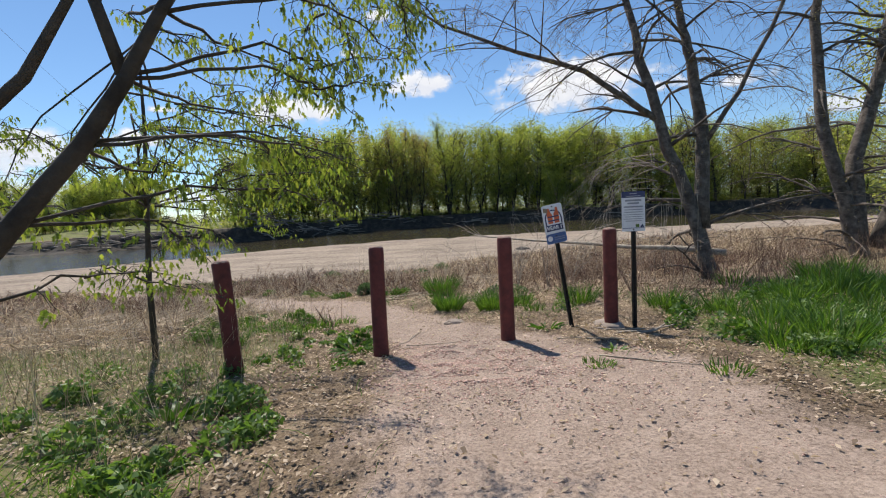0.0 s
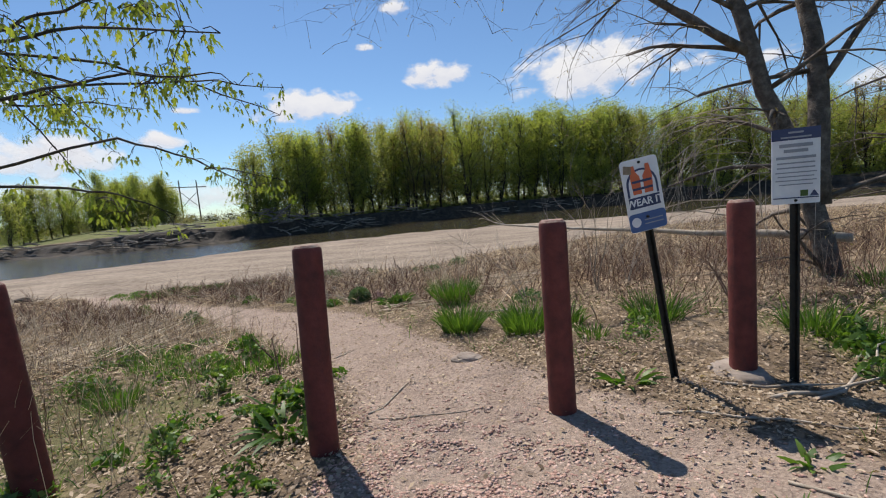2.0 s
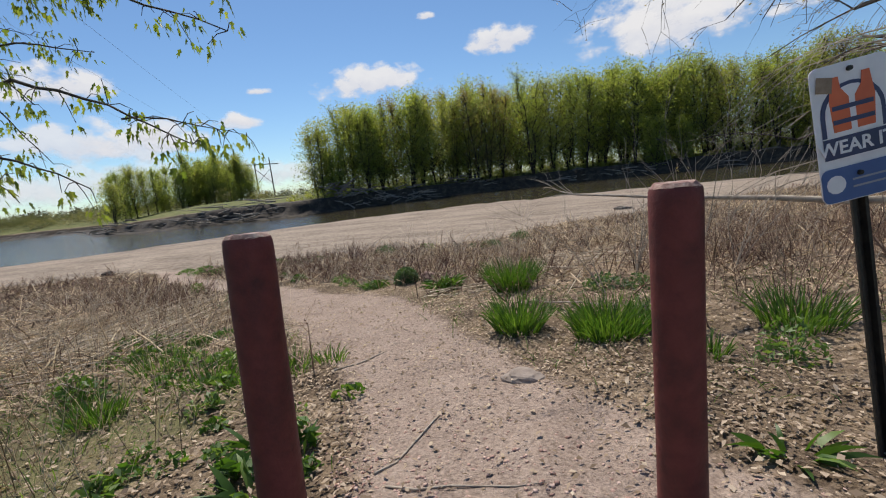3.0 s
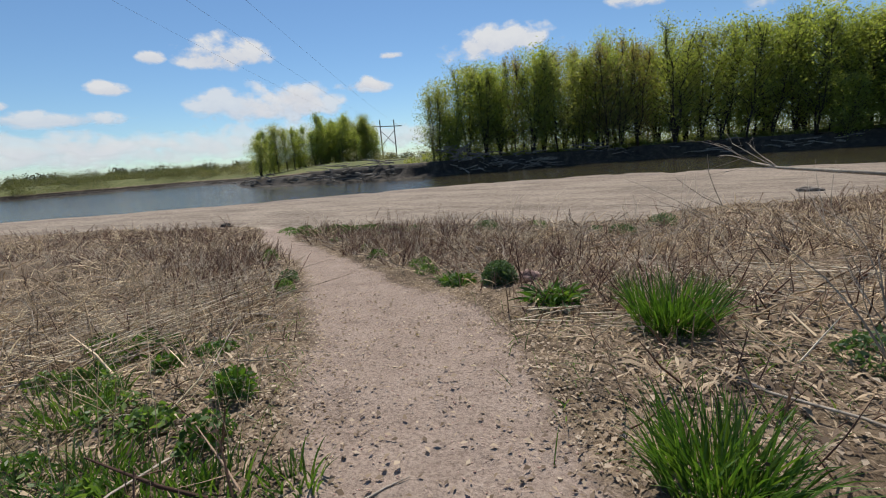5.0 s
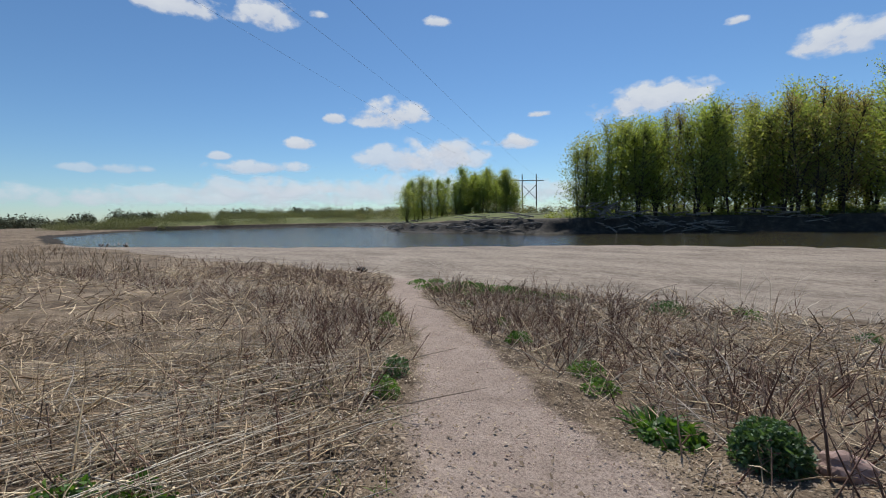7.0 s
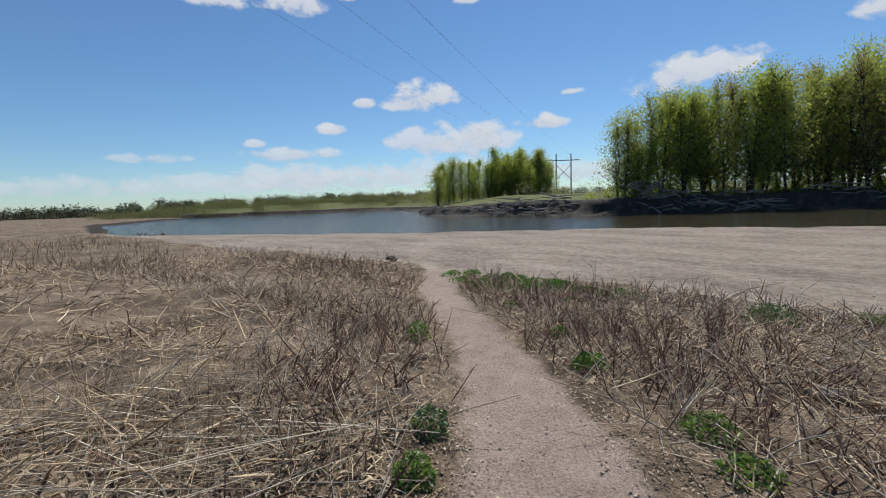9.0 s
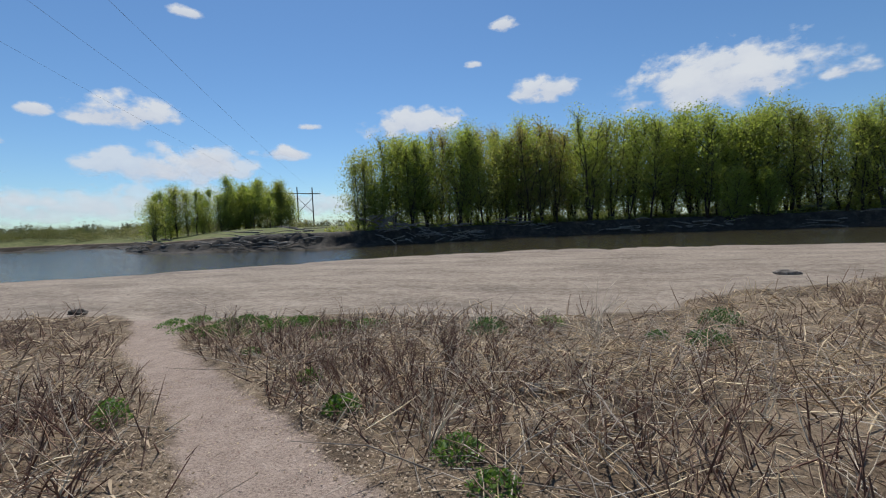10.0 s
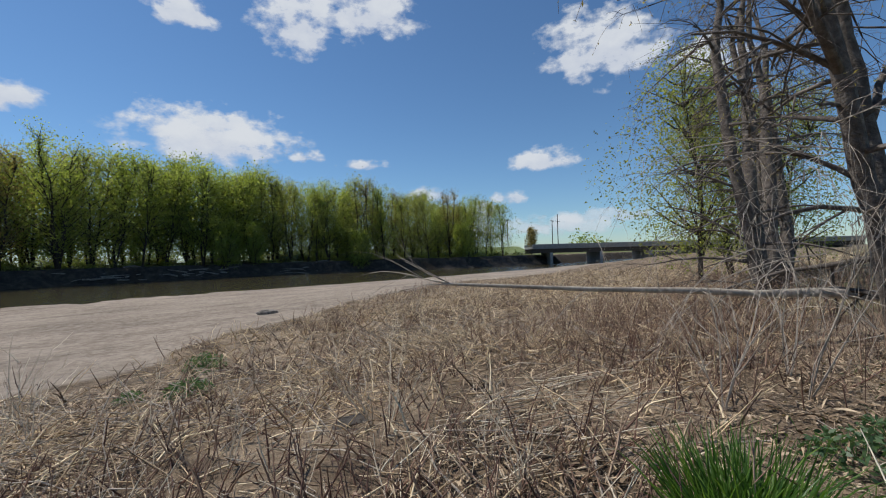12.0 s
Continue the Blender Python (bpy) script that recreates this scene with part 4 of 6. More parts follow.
def maple_two():
    """A second young maple by the weeds, whose long boughs reach over the path edge; a ring of mostly unseen boughs is
    added to shade the ground.
    """
    rng = random.Random(52)
    foot = Vector((-3.6, 4.5, height(-3.6, 4.5)))
    tree = thing("tree", "young maple with long leafy boughs among dry weeds", "tree", foot)
    tb, lv = Tubes(), ([], [])
    P = lambda *a: Vector(a) - foot
    trunk = [P(-3.6, 4.5, foot.z - 0.25), P(-3.5, 4.4, 0.9), P(-3.35, 4.3, 1.8), P(-3.2, 4.2, 2.7), P(-3.1, 4.1, 3.6)]
    tb.add(trunk, [0.04, 0.033, 0.027, 0.02, 0.01], 9)
    for i, mid, end in ((3, (-1.9, 4.3, 2.45), (-0.86, 4.45, 2.06)), (3, (-2.0, 4.2, 2.3), (-0.8, 4.4, 2.22)), (2, (-1.9, 4.3, 1.98), (-1.0, 4.28, 1.58)), (2, (-2.3, 4.2, 1.7), (-1.55, 4.25, 1.45)), (3, (-1.8, 3.6, 2.4), (-0.62, 3.1, 2.2)), (3, (-1.7, 3.5, 2.3), (-0.45, 3.06, 2.03)), (2, (-1.7, 3.4, 2.0), (-0.5, 3.05, 1.9)),
                        # the generated ring of 15 boughs is added to cast shade on the litter
                        (3, (-2.2, 3.3, 2.6), (-1.2, 2.4, 2.5)), (2, (-2.4, 3.5, 1.8), (-1.4, 2.9, 1.65)), (4, (-2.5, 4.4, 3.2), (-1.7, 4.4, 3.0)), *[(rng.choice((2, 3, 4)), (-3.3 + 0.7 * math.cos(a), 4.0 + 0.7 * math.sin(a), 2.5 + 0.2 * math.sin(5 * a)), (-3.1 + rng.uniform(0.9, 1.3) * math.cos(a), 3.9 + rng.uniform(1.0, 1.6) * math.sin(a), rng.uniform(1.7, 3.2))) for a in [0.42 * i for i in range(15)]]):
        mid, end = P(*mid), P(*end)
        leafy_branch(tb, lv, [trunk[i], mid, mid.lerp(end, 0.55) + Vector((0, 0, 0.04)), end], 0.012, rng, size=0.046)
        for k in range(1):
            s = mid.lerp(end, rng.uniform(0.0, 0.75))
            e = s + Vector((rng.uniform(0.0, 0.45), rng.uniform(-0.3, 0.3), rng.uniform(-0.22, 0.12)))
            leafy_branch(tb, lv, [s, s.lerp(e, 0.5) + Vector((0, 0, 0.03)), e], 0.005, rng, size=0.045)
    part("trunk", tb.get(), M_BARK_DARK, tree, smooth=True)
    part("crown", lv, M_LEAF, tree, "fresh yellow-green lobed leaves")


maple_two()


def grove_tree(label, seed, h, foliage, sparse=1.0, group="trees of the far grove", stem=0.14, wide=1.5, bottom=0.09, clump=(0.11, 0.28), soft=1.05):
    """A tall woodland tree: dark stems, upswept limbs and a ragged, domed crown of many small leaf clumps."""
    rng = random.Random(seed)
    nr = np.random.default_rng(seed)
    tree = thing("tree", label, "tree", (0, 0, 0), group)
    tb, spots = Tubes(), []
    for s in range(rng.choice((2, 2, 3))):
        a = rng.uniform(0, 6.28)
        lean = Vector((math.cos(a) * rng.uniform(0.03, 0.2), math.sin(a) * rng.uniform(0.03, 0.2), 1))
        hh = h * rng.uniform(0.82, 1.0)
        pts = [Vector((0, 0, -0.6))]
        for i in range(1, 7):
            pts.append(lean * hh * i / 6 + Vector((rng.uniform(-0.3, 0.3), rng.uniform(-0.3, 0.3), 0)))
        tb.add(pts, [stem * (1 - 0.9 * i / 6) for i in range(7)], 6)
        for k in range(30):
            i = rng.uniform(max(bottom * 6, 0.6), 5.9)
            j = int(i)
            p = pts[j].lerp(pts[min(j + 1, 6)], i - j)
            a = rng.uniform(0, 6.28)
            w = Vector((math.cos(a), math.sin(a), rng.uniform(0.5, 1.5))).normalized()
            L = rng.uniform(1.2, 3.4) * min(wide, 1.35) * (1.3 - 0.95 * i / 6) * (h / 14)
            q = p + w * L
            tb.add([p, p.lerp(q, 0.5) + Vector((0, 0, -0.1)), q], [0.05, 0.03, 0.01], 4)
            for m in range(int(44 * sparse)):
                t = rng.uniform(0.2, 1.1)
                spots.append(p.lerp(q, t) + Vector((rng.gauss(0, 0.45 * soft), rng.gauss(0, 0.45 * soft), rng.gauss(0, 0.55 * soft))))
        for k in range(7):
            q = pts[6] + Vector((rng.gauss(0, 0.5), rng.gauss(0, 0.5), rng.uniform(-0.6, 0.5)))
            tb.add([pts[5], pts[5].lerp(q, 0.6), q], [0.035, 0.02, 0.008], 4)
            for m in range(int(26 * sparse)):
                spots.append(pts[5].lerp(q, rng.uniform(0.3, 1.0)) + Vector((rng.gauss(0, 0.2), rng.gauss(0, 0.2), rng.gauss(0, 0.25))))
    part("trunk", tb.get(), M_BARK_DARK, tree, smooth=True)
    c = np.array([p[:] for p in spots])
    size = nr.uniform(*clump, len(c))
    n = int(1900 * sparse)
    t, a = nr.random(n), nr.uniform(0, 6.283, n)
    lobes = 1 + 0.25 * np.sin(a * 3 + seed) + 0.2 * np.sin(a * 2 + t * 9)
    r = nr.random(n) ** 0.4 * wide * 2.7 * (h / 14) * np.sin(np.pi * (0.14 + 0.78 * t)) ** 0.8 * lobes
    env = np.stack([r * np.cos(a), r * np.sin(a), h * (bottom + (0.95 - bottom) * t) + nr.normal(0, 0.4, n)], axis=1)
    c, size = np.concatenate([c, env]), np.concatenate([size, nr.uniform(clump[0] * 1.2, clump[1] * 1.3, n)])
    part("crown", leaf_quads(c, size, nr, 0.2, 0.62), foliage, tree, "ragged crown of new spring leaves")
    return tree


def plant_rows():
    rng = random.Random(61)
    kinds = [grove_tree("tall slim woodland tree in fresh spring leaf", 100 + i, h, f, s) for i, (h, f, s) in enumerate(
        [(14, M_FAR, 1.0), (15, M_FAR, 1.1), (13.8, M_FAR_B, 0.9), (15.4, M_FAR, 0.9), (14.4, M_FAR_B, 1.0), (15, M_FAR_C, 0.6), (12.6, M_FAR, 1.1)])]
    low = grove_tree("low bushy bankside tree in fresh spring leaf", 130, 8, M_FAR, 1.2, wide=1.6, bottom=0.06)
    edge = grove_tree("dark twiggy tree at the edge of the grove", 131, 13, M_FAR_B, 0.9, wide=1.3, bottom=0.03)
    spots = []
    line = [(-31.5, 66), (-22.5, 73), (-13, 81), (0, 85), (12, 85), (30, 84), (44, 78), (57, 71), (74, 68)]
    for row in range(4):
        for (x0, y0), (x1, y1) in zip(line, line[1:]):
            n = max(1, int(math.hypot(x1 - x0, y1 - y0) / (2.5 + 0.3 * row)))
            for i in range(n):
                t = (i + rng.uniform(0.1, 0.9)) / n
                spots.append((x0 + (x1 - x0) * t + rng.uniform(-0.9, 0.9), y0 + (y1 - y0) * t + row * 4.0 + rng.uniform(-1.9, 1.9), float(np.interp(x0 + (x1 - x0) * t, [-33, -25, -10, 20, 35, 50, 74], [1.0, 1.08, 1.18, 1.18, 1.08, 0.96, 0.84])), None))
    for x, y in ((-33.0, 65.5), (-31.5, 64.5), (-32.5, 69.5)):
        spots.append((x, y, 1.0, edge))
    for x, y in ((20, 80.5), (24.5, 81), (-30, 66), (41, 75), (60, 67.5)):
        spots.append((x, y, 0.9, low))
    used = set()
    for x, y, k, kind in spots:
        src = kind or rng.choice(kinds[:5] + kinds[:5] + kinds[5:])
        s = k * rng.uniform(0.84, 1.07)
        m = pose(x, y, height(x, y) - 0.05, 0, 0, rng.uniform(0, 360))
        if src in used:
            copy = copy_thing(src, m)
        else:
            used.add(src)
            copy = src
            copy.matrix_basis = m
        copy.scale = (s, s, s * rng.uniform(0.94, 1.06))
    for src in kinds + [low, edge]:
        if src not in used:
            copy_m = pose(10, 92, height(10, 92))
            src.matrix_basis = copy_m
    # the second clump, further down the river
    k2 = [grove_tree("slim tree of the clump down the river in pale leaf", 140 + i, h, f, 1.0, "trees of the clump down the river", wide=1.7, bottom=0.05) for i, (h, f) in enumerate([(11.5, M_FAR), (12.5, M_FAR_B), (10, M_FAR)])]
    seen = set()
    for i in range(38):
        t = rng.random()
        x, y = -87 + 16 * t + rng.uniform(-3, 3), 79 + 20 * t + rng.uniform(-2, 9)
        src = k2[0] if i % 9 == 0 else rng.choice(k2)
        m = pose(x, y, height(x, y) - 0.05, 0, 0, rng.uniform(0, 360))
        ob = copy_thing(src, m) if src in seen else src
        seen.add(src)
        ob.matrix_basis = m
        s = rng.uniform(0.72, 1.15) * (1.0 - 0.3 * abs(t - 0.45))
        ob.scale = (s, s, s)
    solo = grove_tree("spreading bankside willow in pale new leaf", 150, 8.5, M_FAR_B, 0.8, "trees of the clump down the river", wide=1.6, bottom=0.1)
    solo.matrix_basis = pose(-82.5, 74, height(-82.5, 74))


plant_rows()

willow = grove_tree("leaning riverside willow in pale yellow-green leaf", 160, 8.2, M_FAR_B, 3.8, "riverside willows", 0.09, 1.7, 0.12, (0.04, 0.10), 0.9)
willow.matrix_basis = pose(15.9, 13.2, height(15.9, 13.2), 0, -6, 0)
w2 = copy_thing(willow, pose(18.6, 12.7, height(18.6, 12.7), 0, 3, 120))
w3 = copy_thing(willow, pose(20.6, 11.2, height(20.6, 11.2), 0, 2, 240))
w3.scale = (1.0, 1.0, 1.0)
w2.scale = (1.0, 1.0, 0.95)
willow.scale = (1.1, 1.1, 1.08)


# ---- far scrub, driftwood, bridge and poles ----
def scrub(name, label, places, size, foliage, seed, per=70):
    """Low scrub far off: many leaf clumps on a ragged outline."""
    nr = np.random.default_rng(seed)
    c = []
    for x, y, r, h in places:
        n = per
        d = nr.normal(size=(n, 3))
        d /= np.linalg.norm(d, axis=1, keepdims=True)
        d *= nr.random((n, 1)) ** 0.33 * (1 + 0.22 * np.sin(d[:, :1] * 7 + x) * np.cos(d[:, 1:2] * 6 + y))
        q = np.stack([x + d[:, 0] * r, y + d[:, 1] * r, height(x, y) + 0.05 + np.abs(d[:, 2]) * h * 0.95], axis=1)
        c.append(q)
    c = np.concatenate(c)
    v, f = leaf_quads(c, nr.uniform(*size, len(c)), nr, 0.2, 0.65)
    return tagged(new(name, mesh_from(name, v, f, foliage)), label, "scrub", kind="stuff")


rs = random.Random(71)
BANK = [(-36, 61.5), (-31, 63.5), (-22.5, 71.5), (-13, 79.5), (0, 83.5), (12, 83.5), (30, 82.5), (44, 76.5), (57, 69.5), (76, 64)]
under = []
for (ax, ay), (bx, by) in zip(BANK, BANK[1:]):
    for i in range(int(math.hypot(bx - ax, by - ay) / 0.9)):
        q = rs.random()
        under.append((ax + (bx - ax) * q, ay + (by - ay) * q + rs.uniform(-0.6, 5), rs.uniform(0.7, 1.5), rs.uniform(0.5, 1.5)))
for (ax, ay), (bx, by) in zip(BANK, BANK[1:]):
    for i in range(int(math.hypot(bx - ax, by - ay) / 0.8)):
        q = rs.random()
        under.append((ax + (bx - ax) * q, ay + (by - ay) * q + rs.uniform(5, 15), rs.uniform(1.0, 2.0), rs.uniform(0.8, 2.2)))
for (ax, ay), (bx, by) in zip(BANK, BANK[1:]):
    for i in range(int(math.hypot(bx - ax, by - ay) / 1.3)):
        q = rs.random()
        under.append((ax + (bx - ax) * q, ay + (by - ay) * q + rs.uniform(13, 20), rs.uniform(1.5, 2.6), rs.uniform(2.5, 5.0)))
scrub("bank_scrub", "green and olive undergrowth along the top of the far bank", under, (0.15, 0.42), M_FAR_B, 78, 60)
scrub("far_scrub", "low pale green scrub along the distant bank", [(-190 + rs.uniform(-25, 25) + 55 * t, 20 + 95 * t + rs.uniform(-12, 12), rs.uniform(2, 4.5), rs.uniform(1.8, 4.2)) for t in [i / 170 for i in range(170)]], (0.14, 0.32), M_SCRUB, 72, 680)
scrub("far_woods", "dark line of distant woods on the horizon", [(-420 + rs.uniform(-30, 30) + 190 * t, -160 + 420 * t + rs.uniform(-30, 30), rs.uniform(3.5, 6), rs.uniform(4, 8)) for t in [i / 240 for i in range(240)]], (0.6, 1.3), M_WOODS, 73, 260)
scrub("far_woods", "distant woods beyond the meadow", [(-230 + 420 * t + rs.uniform(-10, 10), 330 + rs.uniform(-30, 30), rs.uniform(3.5, 5.5), rs.uniform(5, 8)) for t in [i / 160 for i in range(160)]], (0.5, 1.1), M_WOODS, 74, 220)
scrub("bank_scrub", "pale scrub on the low bank down the river", [(-125 + 60 * t + rs.uniform(-8, 8), 92 + rs.uniform(-6, 16), rs.uniform(1.5, 3), rs.uniform(2, 4)) for t in [i / 70 for i in range(70)]], (0.2, 0.5), M_HAZE, 75, 120)
scrub("roadside_bush", "rounded green bushes beyond the bridge", [(134 + 9 * t + rs.uniform(-1, 1), 84.5 - 8 * t, 3.2, 8.5 - 4 * t) for t in (0.1, 0.25, 0.4, 0.55, 0.8, 0.95)], (0.4, 1.0), M_FAR, 76, 160)
solo2 = grove_tree("small bare tree beside the bridge", 170, 6.2, M_FAR_C, 0.8, "roadside trees", 0.12, 1.0, 0.15, (0.12, 0.3))
solo2.matrix_basis = pose(81.6, 66, height(81.6, 66))


def driftwood(name, label, places, seed):
    rng = random.Random(seed)
    o = places[0]
    th = thing(name, label, "driftwood", (o[0], o[1], height(o[0], o[1])))
    zo = th.location.z
    t = Tubes()
    for x, y, n, L, hgt in places:
        for k in range(n):
            px, py = x + rng.gauss(0, L * 0.5), y + rng.gauss(0, 0.8)
            a = rng.uniform(-0.5, 0.5) + rng.choice((0, 3.14))
            l = rng.uniform(0.4, 1.0) * L
            p = Vector((px - o[0], py - o[1], max(height(px, py), WATER) - zo + rng.uniform(0, hgt)))
            q = p + Vector((math.cos(a) * l, math.sin(a) * l * 0.5, rng.uniform(-0.3, 0.5) * hgt))
            r = rng.uniform(0.04, 0.15)
            t = Tubes()
            t.add([p, p.lerp(q, 0.5) + Vector((0, 0, rng.uniform(-0.1, 0.2))), q], [r, r * 0.8, r * 0.3], 5)
            part("log", t.get(), M_DRIFT, th)
    return th


driftwood("driftwood_pile", "grey flood-washed driftwood heaped at the water's edge", [(-44, 57.0, 46, 6, 1.2), (-49, 56.6, 24, 5, 0.9), (-39, 58.5, 36, 5, 1.4)], 81)
driftwood("driftwood_pile", "pale tangle of washed-out roots under the grove", [(-28, 64.2, 48, 2.6, 2.2), (-24, 67.4, 40, 3, 1.7), (-20, 70.6, 34, 3, 1.5)], 82)
driftwood("driftwood_pile", "dark branches strewn along the muddy far bank", [(-10, 78.4, 26, 4, 1.2), (4, 80.4, 18, 4, 1.0), (16, 80, 24, 4, 1.4), (33, 78, 18, 4, 1.0)], 83)
driftwood("driftwood_pile", "grey branches at the river bend", [(-62, 56.5, 18, 4, 1.0), (-72, 62, 14, 4, 0.8), (-56, 13, 9, 1.4, 0.3)], 84)


def bridge():
    th = thing("bridge", "low concrete road bridge on dark piers over the river", "bridge", (78, 62.6, -1.0))
    d = Vector((17.5, -16.9, 0)).normalized()
    ang = math.degrees(math.atan2(d.y, d.x))
    th.matrix_world = pose(77.0, 63.5, 0, 0, 0, ang)
    part("deck", box(70, 9, 0.5, 0.04, (35, 0, 2.15)), M_DECK, th)
    for y in (-4.5, 4.5):
        part("parapet", box(70, 0.25, 0.55, 0.03, (35, y, 2.62)), M_DECK, th, "pale concrete parapet")
    for k in range(5):
        part("girder", box(70, 0.4, 0.9, 0.0, (35, -4 + 2 * k, 1.46)), M_BARK_DARK, th, "dark girder under the deck")
    for i in range(7):
        part("pier", box(0.6, 8.6, 3.2, 0.05, (4 + i * 10.5, 0, -0.5)), M_DECK, th)
    return th


bridge()
bm = bmesh.new()
bmesh.ops.create_grid(bm, x_segments=24, y_segments=6, size=1, matrix=Matrix.Diagonal((30, 8, 1, 1)))
for v in bm.verts:
    v.co.z = 1.6 - 0.22 * abs(v.co.y) + noise.noise(v.co * 0.2) * 0.3
bank = tagged(new("embankment"), "green grassy road embankment by the bridge", "embankment", kind="structure")
bank.matrix_world = pose(62, 86, 1.3, 0, 0, -20)
part("slope", bm, M_TURF, bank, smooth=True)


def pole(x, y, z0, h, arms, label):
    th = thing("utility_pole", label, "utility pole", (x, y, z0), "poles along the road")
    t = Tubes()
    t.add([(0, 0, -0.5), (0, 0, h)], [0.17, 0.12], 8)
    part("shaft", t.get(), M_POLE, th)
    for z, w in arms:
        part("crossarm", box(w, 0.14, 0.16, 0.02, (0, 0, z)), M_POLE, th)
        for k in (-1, 1):
            bm = bmesh.new()
            bmesh.ops.create_cone(bm, cap_ends=True, segments=8, radius1=0.06, radius2=0.04, depth=0.22, matrix=Matrix.Translation((k * w * 0.44, 0, z + 0.18)))
            part("insulator", bm, M_WIRE, th)
    return th


pole(125.8, 106.4, 1.0, 13.0, [(12.4, 2.4)], "wooden utility pole with a short crossarm")
pole(129.0, 89.5, 1.0, 11.4, [(11.0, 2.6)], "wooden utility pole beside the road")
pole(130.4, 88.2, 1.0, 13.4, [(10.9, 2.8)], "tall wooden utility pole beside the road")


def h_frame():
    th = thing("power_line_tower", "wooden two-legged power line frame with a crossarm", "power pole", (-90.4, 137.7, 0.4))
    for k, dx in enumerate((-2.6, 2.6)):
        t = Tubes()
        t.add([(dx * 0.62, dx * 0.78, -0.5), (dx * 0.62, dx * 0.78, 15.2)], [0.24, 0.17], 8)
        part("leg", t.get(), M_POLE, th)
    t = Tubes()
    t.add([(-3.4, -4.3, 13.0), (3.4, 4.3, 13.0)], [0.16, 0.16], 6)
    part("crossarm", t.get(), M_POLE, th)
    for s in (-1, 1):
        t = Tubes()
        t.add([(-1.6 * s, -2.0 * s, 6.5), (1.6 * s, 2.0 * s, 11.5)], [0.09, 0.09], 6)
        part("brace", t.get(), M_POLE, th)
    return th


h_frame()
for k, (far_end, near_end) in enumerate((((-93.8, 133.4, 13.2), (-33, 21, 15.5)), ((-90.4, 137.7, 13.2), (-29, 24.5, 15.0)), ((-87, 142.0, 13.2), (-26.5, 28.5, 14.6)))):
    a, b = Vector(far_end), Vector(near_end)
    b = a + (b - a) * 1.55
    t = Tubes()
    pts = []
    for i in range(25):
        s = i / 24
        p = a.lerp(b, s)
        p.z -= 4 * 2.2 * s * (1 - s)
        pts.append(p)
    t.add(pts, [0.009] * 25, 4)
    wire = thing("power_cable", "thin dark power cable high over the river", "cable", far_end, "power cables over the river")
    wv, wfc = t.get()
    part("strand", ([v - Vector(far_end) for v in wv], wfc), M_WIRE, wire)


# ---- clouds ----
def cloud(direction, dist, w, h, depth=0.95):
    """One fair-weather cloud far off, square to the river bend it is seen from."""
    d = Vector(direction).normalized()
    me = bpy.data.meshes.new("cloud")
    me.from_pydata([(-w / 2, -h / 2, 0), (w / 2, -h / 2, 0), (w / 2, h / 2, 0), (-w / 2, h / 2, 0)], [], [(0, 1, 2, 3)])
    uv = me.uv_layers.new(name="UVMap")
    for i, c in enumerate(((0, 0), (1, 0), (1, 1), (0, 1))):
        uv.data[i].uv = c
    me.materials.append(M_CLOUD)
    ob = new("cloud", me)
    side = d.cross(Vector((0, 0, 1))).normalized()
    up = side.cross(d)
    m = Matrix((side, up, -d)).transposed().to_4x4()
    m.translation = Vector((-2, 7, 1)) + d * dist
    ob.matrix_world = m
    ob.visible_shadow = False
    ob.color = (depth, depth, depth, 1)
    return tagged(ob, "white fair-weather cumulus cloud in the blue sky", "cloud", "clouds", "structure")



CLOUDS = [
    (-0.047, 0.959, 0.281, 397, 175),
    (0.274, 0.930, 0.244, 795, 293),
    (-0.321, 0.918, 0.232, 584, 241),
    (-0.766, 0.601, 0.228, 445, 183),
    (-0.774, 0.617, 0.139, 497, 231),
    (-0.691, 0.706, 0.155, 272, 156),
    (-0.883, 0.440, 0.163, 190, 76),
    (-0.922, 0.372, 0.112, 521, 83),
    (-0.838, 0.501, 0.219, 116, 77),
    (-0.584, 0.795, 0.166, 273, 88),
    (-0.191, 0.923, 0.335, 101, 54),
    (-0.533, 0.818, 0.218, 139, 44),
    (-0.945, 0.300, 0.133, 112, 50),
    (-0.926, 0.371, 0.070, 816, 163),
    (-0.917, 0.098, 0.387, 152, 53),
    (-0.895, 0.216, 0.390, 466, 164),
    (-0.844, 0.363, 0.396, 336, 176),
    (-0.798, 0.448, 0.403, 94, 64),
    (-0.654, 0.642, 0.400, 169, 72),
    (0.823, 0.379, 0.422, 664, 508),
    (0.387, 0.786, 0.482, 475, 468),
    (0.497, 0.708, 0.501, 523, 358),
    (0.204, 0.865, 0.459, 295, 216),
    (0.825, 0.525, 0.209, 407, 181),
    (0.668, 0.730, 0.143, 318, 127),
    (0.792, 0.597, 0.131, 219, 111),
    (0.750, 0.655, 0.099, 275, 154),
    (0.546, 0.811, 0.210, 286, 86),
    (0.445, 0.867, 0.224, 220, 111),
    (0.904, 0.224, 0.364, 364, 281),
    (0.869, 0.490, 0.063, 540, 174),
    (0.263, 0.926, 0.272, 751, 323),
    (-0.578, 0.801, 0.159, 279, 90),
    (-0.688, 0.712, 0.143, 238, 226),
    (-0.120, 0.908, 0.402, 183, 99),
    (-0.709, 0.693, 0.131, 671, 218),
]
for i, (dx, dy, dz, w, h) in enumerate(CLOUDS):
    cloud((dx, dy, dz), 2000 + i * 6, w * 1.12, h * 1.15, 0.6 if dz < 0.1 else 0.78 if dz < 0.16 else 0.95)
